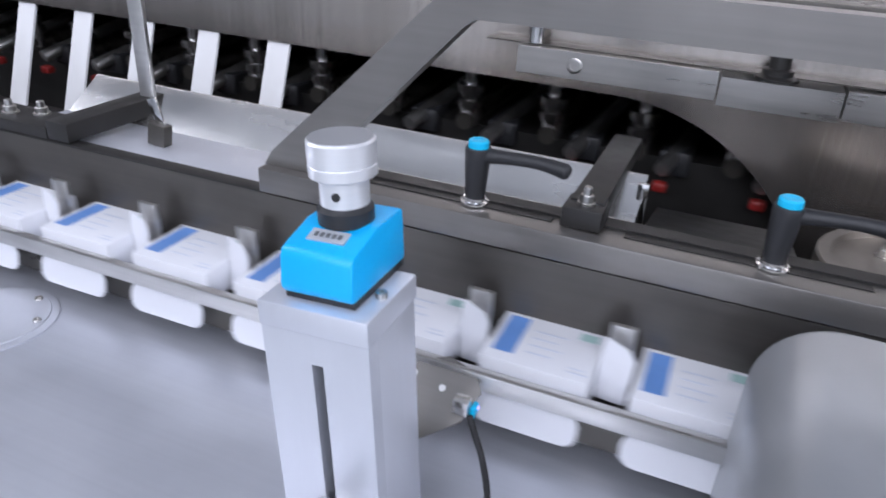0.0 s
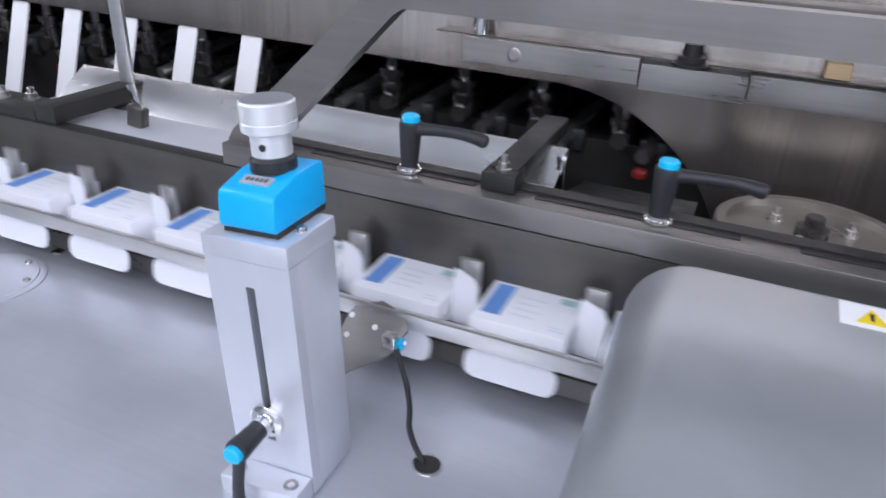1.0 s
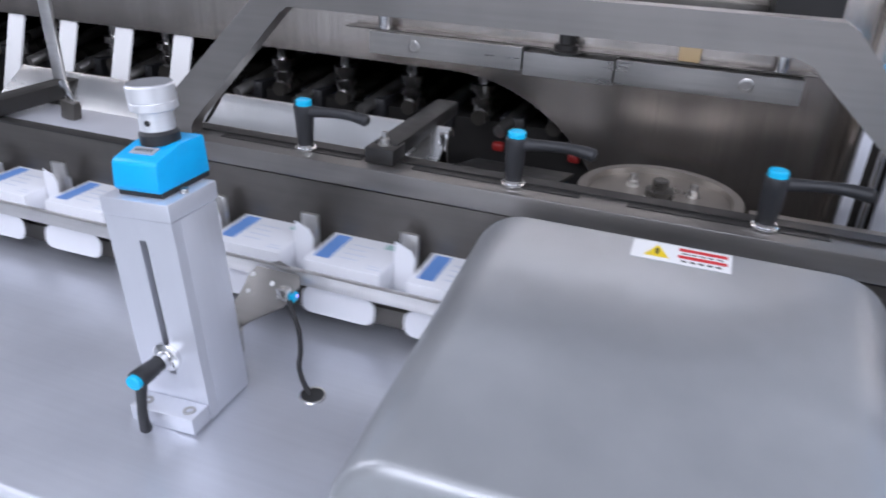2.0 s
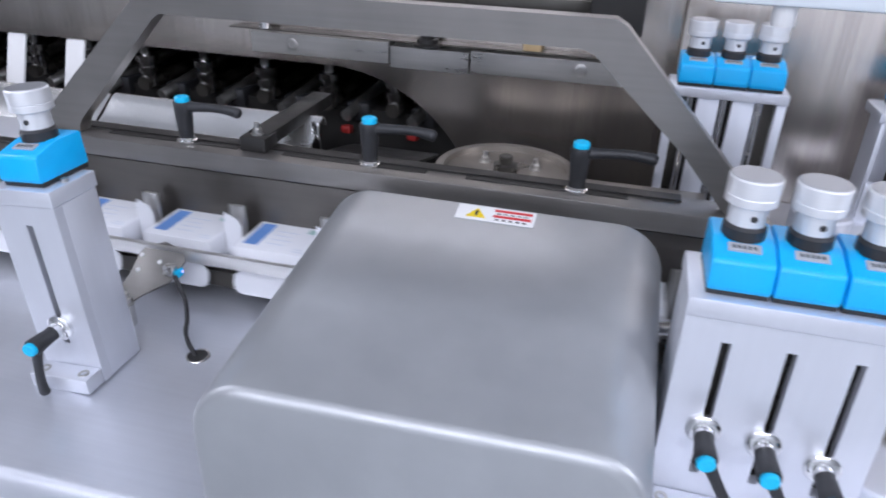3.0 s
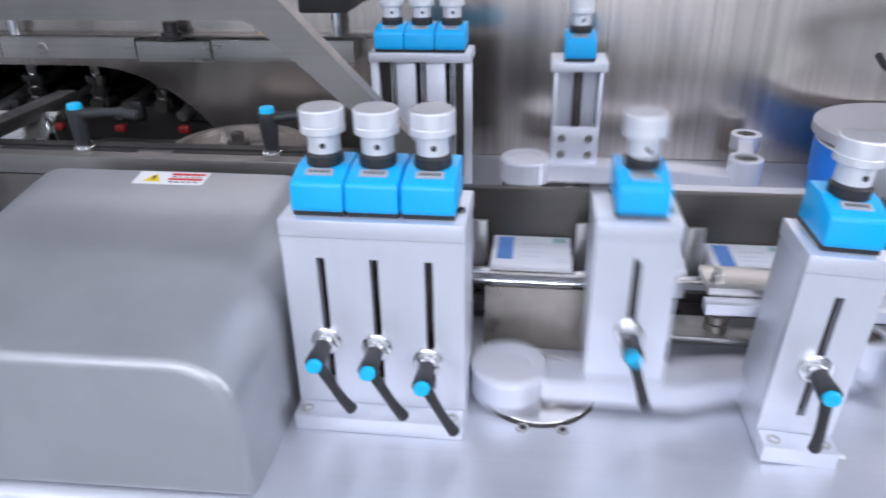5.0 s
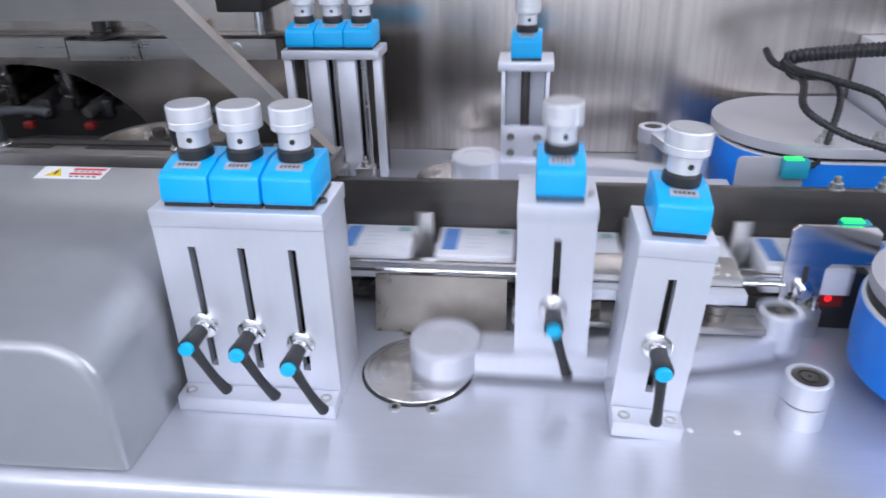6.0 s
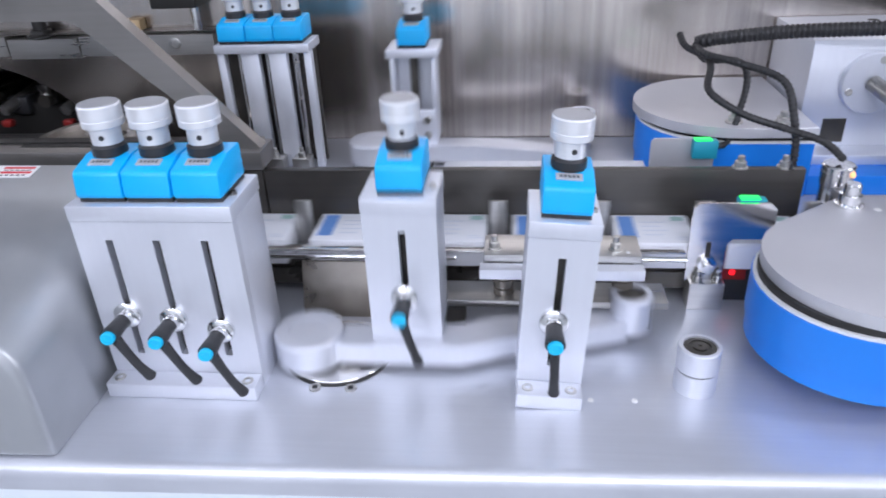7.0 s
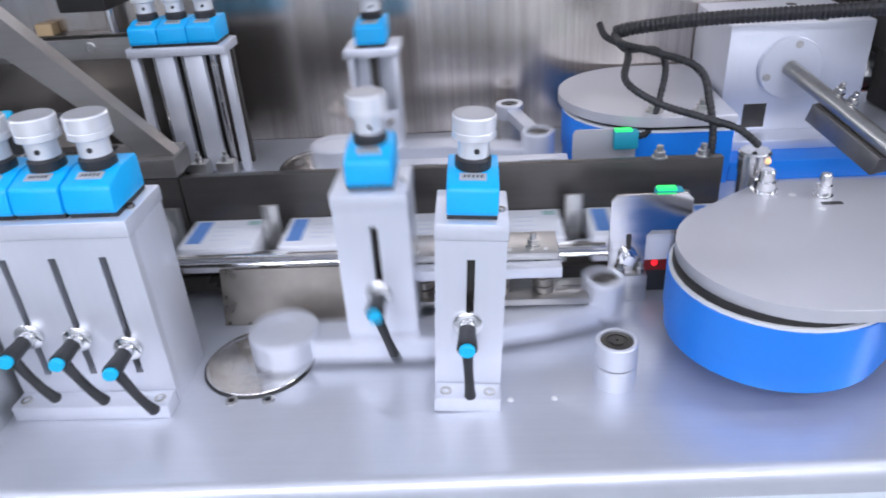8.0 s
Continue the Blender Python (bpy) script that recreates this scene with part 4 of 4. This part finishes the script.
for x, y, r in ((0.8390, 0.2445, 0.0085), (0.8800, 0.2320, 0.0060)):
    bm = bmesh.new()
    turned(bm, [(r * 1.3, 0), (r * 1.3, 0.002), (r, 0.0022), (r, 0.010), (r * 0.75, 0.0105), (r * 0.75, 0.018), (r * 0.6, 0.0195)], 24, pose(x, y, 0.0861))
    part("chrome_knob", bm, CHROME, fp, "chrome headed bolt")
# flat black strip paints the slot's shaded depth
bm = bmesh.new()
box(bm, 0.874, 0.890, 0.2165, 0.2215, 0.0861, 0.0864)
part("plate_slot", bm, INK, fp)
for x, y in ((0.858, 0.236), (0.8705, 0.2095)):
    bm = bmesh.new()
    turned(bm, [(0.003, 0.0861), (0.003, 0.0864)], 14, pose(x, y, 0))
    part("pin", bm, LABELWHITE, fp)
for x, y in ((0.772, 0.3550), (0.815, 0.352)):
    hex_bolt(rp, x, y, 0.1202, 0.0060)


def post_and_block():
    p = thing("sensor_post", "bright steel post with a cable gland on top", "sensor post")
    bm = bmesh.new()
    turned(bm, [(0.0120, -0.0995), (0.0120, 0.090), (0.0130, 0.091), (0.0130, 0.101), (0.0135, 0.1015), (0.0135, 0.1075), (0.0120, 0.109)], 30, pose(0.8400, 0.2785, 0))
    part("post", bm, STEEL, p)
    bm = bmesh.new()
    turned(bm, [(0.0026, 0), (0.0026, 0.0016), (0.0015, 0.0022)], 14, pose(0.8470, 0.2675, 0.1030, 70, 0, 30))
    part("lamp_eye", bm, ORANGELED, p, "small amber light eye")
    s = thing("rail_screw_plate", "two steel bolts on the channel plate's edge", "bolt")
    hex_bolt(s, 0.7635, 0.2905, 0.1006, 0.0050)
    hex_bolt(s, 0.8010, 0.2905, 0.1006, 0.0050)


post_and_block()


def light_sensor(y, x0, x1, z0, z1, base, label):
    """A silver holding plate with rounded corners, a slotted foot and a teal sensor with a green light."""
    s = thing("light_sensor", label, "light sensor")
    bm = bmesh.new()
    if base:
        out = [(x0, z0), (x0 + 0.030, z0), (x0 + 0.030, z0 + 0.034), (x0 + 0.034, z0 + 0.039), (x1, z0 + 0.039), (x1, z1 - 0.005), (x1 - 0.005, z1), (x0 + 0.005, z1), (x0, z1 - 0.005)]
    else:
        out = rounded(x0, x1, z0, z1, 0.005, 4)
    prism(bm, out, -y - 0.003, -y, pose(0, 0, 0, 90, 0, 0))
    plate = part("plate", bm, STEEL if base else BLAST, s)
    bm = bmesh.new()
    y2 = y + 0.004 if base else y - 0.0105
    box(bm, x0 + 0.036, x0 + 0.058, y2, y2 + 0.010, z1 - 0.016, z1 + 0.001, 0.001)
    part("sensor_body", bm, SENSOR, s, "teal plastic sensor")
    bm = bmesh.new()
    box(bm, x0 + 0.037, x0 + 0.052, y2, y2 + 0.008, z1 + 0.0012, z1 + 0.0026, 0.0005)
    part("light_bar", bm, GREENLED, s, "glowing green light bar")
    if base:
        bm = bmesh.new()
        box(bm, x0 + 0.003, x0 + 0.032, y - 0.008, y + 0.010, 0.0, z0 + 0.0005, 0.001)
        part("block", bm, SATIN, s)
        for dx in (0.010, 0.026):
            hex_bolt(s, x0 + dx, y - 0.004, z0 + 0.0006, 0.0036)
        bm = bmesh.new()
        turned(bm, [(0.0075, 0), (0.0075, 0.004), (0.0045, 0.0042), (0.0045, 0.010)], 20, pose(x0 + 0.016, y, z0 + 0.016, 90, 0, 0))
        part("thumb_nut", bm, CHROME, s, "bright thumb nut")
        # slot as a thin black strip, its shade painted on the plate
        bm = bmesh.new()
        box(bm, x0 + 0.0140, x0 + 0.0180, y - 0.0004, y - 0.0001, z0 + 0.006, z0 + 0.036)
        part("slot", bm, INK, s)
        bm = bmesh.new()
        box(bm, x0 + 0.030, x0 + 0.068, y + 0.008, y + 0.020, 0.0002, 0.052, 0.001)
        part("eye_block", bm, BLACK, s, "black block with red light eyes")
        # dark red panel: the eyes' glow on the block, painted in
        bm = bmesh.new()
        box(bm, x0 + 0.0305, x0 + 0.0520, y + 0.0074, y + 0.0079, 0.0215, 0.0505, 0.0)
        part("red_glow_panel", bm, REDPLASTIC, s, "dark red panel, the eyes' glow painted on the block")
        # added pale block in place of the carton seen through an arched cut-out
        bm = bmesh.new()
        prism(bm, rounded(x0 + 0.0305, x0 + 0.0480, 0.0515, 0.0690, 0.007, 4), -y - 0.020, -y - 0.0125, pose(0, 0, 0, 90, 0, 0))
        part("pale_block", bm, WINDOW, s, "pale rounded block for the view through an arched cut-out")
        for z in (0.0450, 0.0290):
            bm = bmesh.new()
            turned(bm, [(0.0025, 0), (0.0025, 0.0008)], 16, pose(x0 + 0.0405, y + 0.0073, z, 90, 0, 0))
            part("red_eye", bm, REDLED, s, "glowing red light eye")
    else:
        bm = bmesh.new()
        box(bm, x0 + 0.004, x0 + 0.020, y - 0.002, y + 0.012, 0.0502, z0 - 0.0002)
        part("block", bm, SATIN, s)
    return s


light_sensor(0.2250, 0.712, 0.777, 0.0250, 0.0960, True, "silver light sensor plate with green and red lights on the deck")
light_sensor(0.3330, 0.694, 0.752, 0.0720, 0.1120, False, "rear silver light sensor plate with a green light")


def gearbox():
    bm = bmesh.new()
    box(bm, 0.8445, 1.35, 0.345, 0.512, 0.0502, 0.0698, 0.001)
    solid("blue_console", bm, DIALBLUE, "blue console under the silver gearbox", "console")
    g = thing("gearbox", "silver gearbox block with a round flange and slanting shaft", "gearbox")
    bm = bmesh.new()
    box(bm, 0.848, 0.981, 0.400, 0.514, 0.0800, 0.1845, 0.0012)
    part("block", bm, ALU, g)
    bm = bmesh.new()
    box(bm, 0.8445, 1.10, 0.372, 0.510, 0.0700, 0.0799, 0.001)
    part("base_plate", bm, ALU, g)
    # flat dark patch on the face paints the pocket's shade
    bm = bmesh.new()
    box(bm, 0.870, 0.892, 0.3993, 0.3998, 0.084, 0.108)
    part("pocket", bm, GREASE, g, "pocket in the block, its shade painted as a dark patch")
    bm = bmesh.new()
    turned(bm, [(0.0295, 0), (0.0295, 0.006), (0.0285, 0.007), (0.0005, 0.007)], 48, pose(0.9065, 0.3998, 0.1440, 90, 0, 0))
    f = part("flange", bm, ALU, g)
    for a in (200, 320, 80):
        socket_screw(f, 0.9065 + 0.023 * math.cos(radians(a)), 0.3928, 0.1440 + 0.023 * math.sin(radians(a)), 0.0036, 0.0012, "y")
    bm = bmesh.new()
    a, b = Vector((0.9050, 0.3928, 0.1450)), Vector((0.960, 0.255, 0.098))
    tube(bm, [a, a.lerp(b, 0.5), b], 0.0075, 20)
    part("shaft", bm, BARSTEEL, g, "brushed round shaft")
    m = Matrix.Translation(a.lerp(b, 0.45)) @ (b - a).to_track_quat("X", "Z").to_matrix().to_4x4()
    bm = bmesh.new()
    box(bm, -0.022, 0.062, -0.009, 0.009, -0.026, -0.008, 0.001, m=m)
    part("clamp", bm, BEAM, g, "dark clamp on the shaft")
    for d in (-0.012, 0.004):
        hex_bolt(g, 0, 0, 0, 0.0042, m=m @ pose(d, 0.004, 0.0072))
    # bores are flat black discs, their depth painted
    for x, y in ((0.935, 0.410), (0.935, 0.486)):
        bm = bmesh.new()
        turned(bm, [(0.0055, 0.1846), (0.0055, 0.1849)], 18, pose(x, y, 0))
        part("bore", bm, INK, g)
    bm = bmesh.new()
    box(bm, 1.02, 1.16, 0.30, 0.50, 0.14, 0.24, 0.004)
    solid("motor_housing", bm, BLACKSTEEL, "dark motor housing beside the gearbox", "motor")
    bm = bmesh.new()
    box(bm, 1.03, 1.15, 0.38, 0.48, 0.0802, 0.1398, 0.002)
    solid("motor_stand", bm, BLACKSTEEL, "dark stand under the motor housing", "stand")


gearbox()


LINK = (0.6420, 0.4820)


def link_lever():
    g = thing("link_lever", "silver link lever swinging on a post of the rear deck", "link lever", m=pose(*LINK, 0))
    bm = bmesh.new()
    turned(bm, [(0.0155, 0.0775), (0.0155, 0.0925), (0.0145, 0.0935), (0.0100, 0.0935), (0.0100, 0.0915), (0.0005, 0.0915)], 32)
    box(bm, 0.010, 0.070, -0.0075, 0.0075, 0.079, 0.0900, 0.001)
    part("lever", bm, ALU, g)
    bm = bmesh.new()
    turned(bm, [(0.0097, 0.0917), (0.0097, 0.0924), (0.006, 0.0928), (0.006, 0.0919), (0.003, 0.0919), (0.003, 0.0930), (0.0004, 0.0930)], 24)
    part("bearing", bm, GREASE, g, "oily ball bearing")
    bm = bmesh.new()
    turned(bm, [(0.0140, 0.0502), (0.0140, 0.0773)], 28, pose(*LINK, 0))
    solid("link_post", bm, SATIN, "bright round post under the link lever", "post")
    # slotted bar on the rear deck
    s = thing("slotted_bar", "silver bar with long slots on the rear deck", "bar")
    bm = bmesh.new()
    for a, b, c, d in ((0.50, 0.69, 0.318, 0.324), (0.50, 0.69, 0.331, 0.345), (0.50, 0.512, 0.324, 0.331), (0.568, 0.580, 0.324, 0.331), (0.632, 0.644, 0.324, 0.331), (0.678, 0.69, 0.324, 0.331)):
        box(bm, a, b, c, d, 0.0502, 0.086)
    part("bar", bm, ALU, s)


    return g


link = link_lever()


def cables():
    def ribbed(points, r, name, label, steps=16):
        row = smooth_row(points, steps)
        # even steps along the way, so that the ribs are even
        lens = [0.0]
        for a, b in zip(row, row[1:]):
            lens.append(lens[-1] + (b - a).length)
        n = int(lens[-1] / 0.0011)
        pts, j = [], 0
        for i in range(n + 1):
            s = lens[-1] * i / n
            while j < len(lens) - 2 and lens[j + 1] < s:
                j += 1
            pts.append(row[j].lerp(row[j + 1], min(1, (s - lens[j]) / max(1e-9, lens[j + 1] - lens[j]))))
        bm = bmesh.new()
        tube(bm, pts, lambda i: r * (1.0 if i % 4 < 2 else 0.86), 10)
        solid(name, bm, RUBBER, label, "cable")
    ribbed([(1.05, 0.36, 0.205), (0.9593, 0.36, 0.2032), (0.8842, 0.37, 0.2002), (0.8144, 0.38, 0.1968), (0.7568, 0.39, 0.1899), (0.7400, 0.40, 0.1840)], 0.0068, "corrugated_hose", "thick black corrugated hose over the belt units")
    ribbed([(0.7285, 0.425, 0.187), (0.7320, 0.408, 0.1790), (0.7476, 0.39, 0.1723), (0.7440, 0.355, 0.1720), (0.7367, 0.32, 0.1599), (0.7624, 0.30, 0.1454), (0.7983, 0.29, 0.1349), (0.824, 0.280, 0.1276), (0.8425, 0.2785, 0.1125)], 0.0034, "sensor_hose", "black corrugated cable running to the steel post")
    ribbed([(0.7390, 0.40, 0.182), (0.7413, 0.37, 0.1804), (0.7652, 0.35, 0.177), (0.8003, 0.33, 0.166), (0.8076, 0.31, 0.1398), (0.8111, 0.3015, 0.1076), (0.8077, 0.3000, 0.060), (0.806, 0.300, 0.0502)], 0.0036, "corrugated_cable", "black corrugated cable hanging behind the channel plate")
    ribbed([(0.7390, 0.405, 0.182), (0.7496, 0.40, 0.1680), (0.7741, 0.38, 0.171), (0.7808, 0.365, 0.1578), (0.7739, 0.352, 0.1288), (0.7657, 0.345, 0.1050), (0.7560, 0.342, 0.1010)], 0.0033, "sensor_cable", "black corrugated cable running to the rear light sensor")


cables()


def carton_guides():
    """Bright guide plates before the cartons of the second chain."""
    g = thing("carton_guide", "bright steel guide plates on a bar beside the cartons", "guide plate")
    bm = bmesh.new()
    box(bm, 0.545, 0.665, 0.170, 0.205, 0.0710, 0.0775, 0.0008)
    plate = part("upper_plate", bm, SATIN, g)
    bm = bmesh.new()
    box(bm, 0.542, 0.666, 0.158, 0.1695, 0.0625, 0.0712, 0.0008)
    part("lip", bm, ALU, g)
    for x in (0.553, 0.646):
        hex_bolt(plate, x, 0.182, 0.0775, 0.0042)
    for x in (0.628, 0.655):
        bm = bmesh.new()
        turned(bm, [(0.0018, 0), (0.0018, 0.0005)], 12, pose(x, 0.176, 0.0775))
        part("pin", bm, LABELWHITE, plate)
    for x in (0.560, 0.620, 0.655):
        bm = bmesh.new()
        turned(bm, [(0.0085, 0.0325), (0.0085, 0.038), (0.0070, 0.0385), (0.0085, 0.040), (0.0085, 0.046), (0.0070, 0.0465), (0.0085, 0.048), (0.0085, 0.054), (0.0070, 0.0545), (0.0070, 0.0708)], 20, pose(x, 0.190, 0))
        part("collar", bm, TURNPLATE, g, "brown oily spacing collars")
    bm = bmesh.new()
    box(bm, 0.500, 0.690, 0.176, 0.207, 0.0260, 0.0322, 0.0008)
    part("flat_bar", bm, BARSTEEL, g)
    for x in (0.520, 0.672):
        bm = bmesh.new()
        box(bm, x - 0.008, x + 0.008, 0.186, 0.204, 0.0002, 0.0258)
        part("stand", bm, GREASE, g)
    d = thing("drip_plate", "oily brown steel sheet slanting from the guide rods to the deck", "plate")
    bm = bmesh.new()
    prism(bm, [(0.2105, 0.0470), (0.2120, 0.0475), (0.2140, 0.0440), (0.1995, 0.0003), (0.1965, 0.0003)], 0.386, 0.495, Matrix(((0, 0, 1, 0), (1, 0, 0, 0), (0, 1, 0, 0), (0, 0, 0, 1))))
    part("sheet", bm, TURNPLATE, d)


carton_guides()


# ---- motion ----
N_CARTONS = 60
CARTONS = []
first = carton(pose(0, 0.230, 0.033))
first_lug = lug(pose(0, 0.262, 0.0335))
for k in range(N_CARTONS):
    if k == 0:
        c, l = first[0], first_lug
    else:
        c, l = copy_thing(first[0], pose(0, 0.230, 0.033)), copy_thing(first_lug, pose(0, 0.262, 0.0335))
    CARTONS.append((c, l))


def belt_shift(x):
    """Under the cover the cartons pass on to the second chain, which runs part of a pitch ahead."""
    k = min(1.0, max(0.0, (x - 0.03) / 0.20))
    return 0.42 * PITCH * k * k * (3 - 2 * k)


def motions():
    times = [i / 15 for i in range(121)]
    for k, (c, l) in enumerate(CARTONS):
        start = (k - 47 + PHASE) * PITCH
        xs = [start + PITCH * RATE * t for t in times]
        xs = [x + belt_shift(x) for x in xs]
        walk(c, [(t, pose(x, 0.230, 0.033)) for t, x in zip(times, xs)])
        walk(l, [(t, pose(x + 0.0692, 0.262, 0.0335)) for t, x in zip(times, xs)])
        tuck = next(o for o in c.children if o.name.startswith("tuck_flap"))
        dust = next(o for o in c.children if o.name.startswith("dust_flap"))
        fold = [min(1.0, max(0.0, (x + 0.02) / 0.16)) for x in xs]
        walk(tuck, [(t, pose(0, -0.0045 + 0.0035 * f, 0.004 - 0.003 * f, 80 - 170 * f, 0, 0)) for t, f in zip(times, fold)])
        walk(dust, [(t, pose(0.067 - 0.002 * f, 0.024, 0.0 - 0.012 * f, 0, -90 * max(0.0, 2 * f - 1), -12 - 165 * min(1.0, 2 * f))) for t, f in zip(times, fold)])
    for k, p in enumerate(PUSHERS):
        start = (k - 46.2) * PITCH
        walk(p, [(t, pose(start + PITCH * RATE * t, 0.57, 0.0)) for t in times])
    ticks = [i / FPS for i in range(241)]
    for ob, base, flip in SWINGS:
        rows = []
        for t in ticks:
            a = -2 * math.pi * RATE * (t - 6.9)
            rows.append((t, base @ pose(0.0225 * math.cos(a), flip * 0.0225 * math.sin(a), 0)))
        walk(ob, rows)
        if flip < 0:
            # the link points at the rear arm's end hub
            ends = [(t, m @ Vector((0.2126, -0.024, 0))) for t, m in rows]
            walk(link, [(t, pose(*LINK, 0, 0, 0, math.degrees(math.atan2(e.y - LINK[1], e.x - LINK[0])))) for t, e in ends])
    for ob, base, flip in SPINS:
        walk(ob, [(t, base @ pose(0, 0, 0, 0, 0, -flip * 360 * RATE * (t - 6.9))) for t in ticks])


motions()
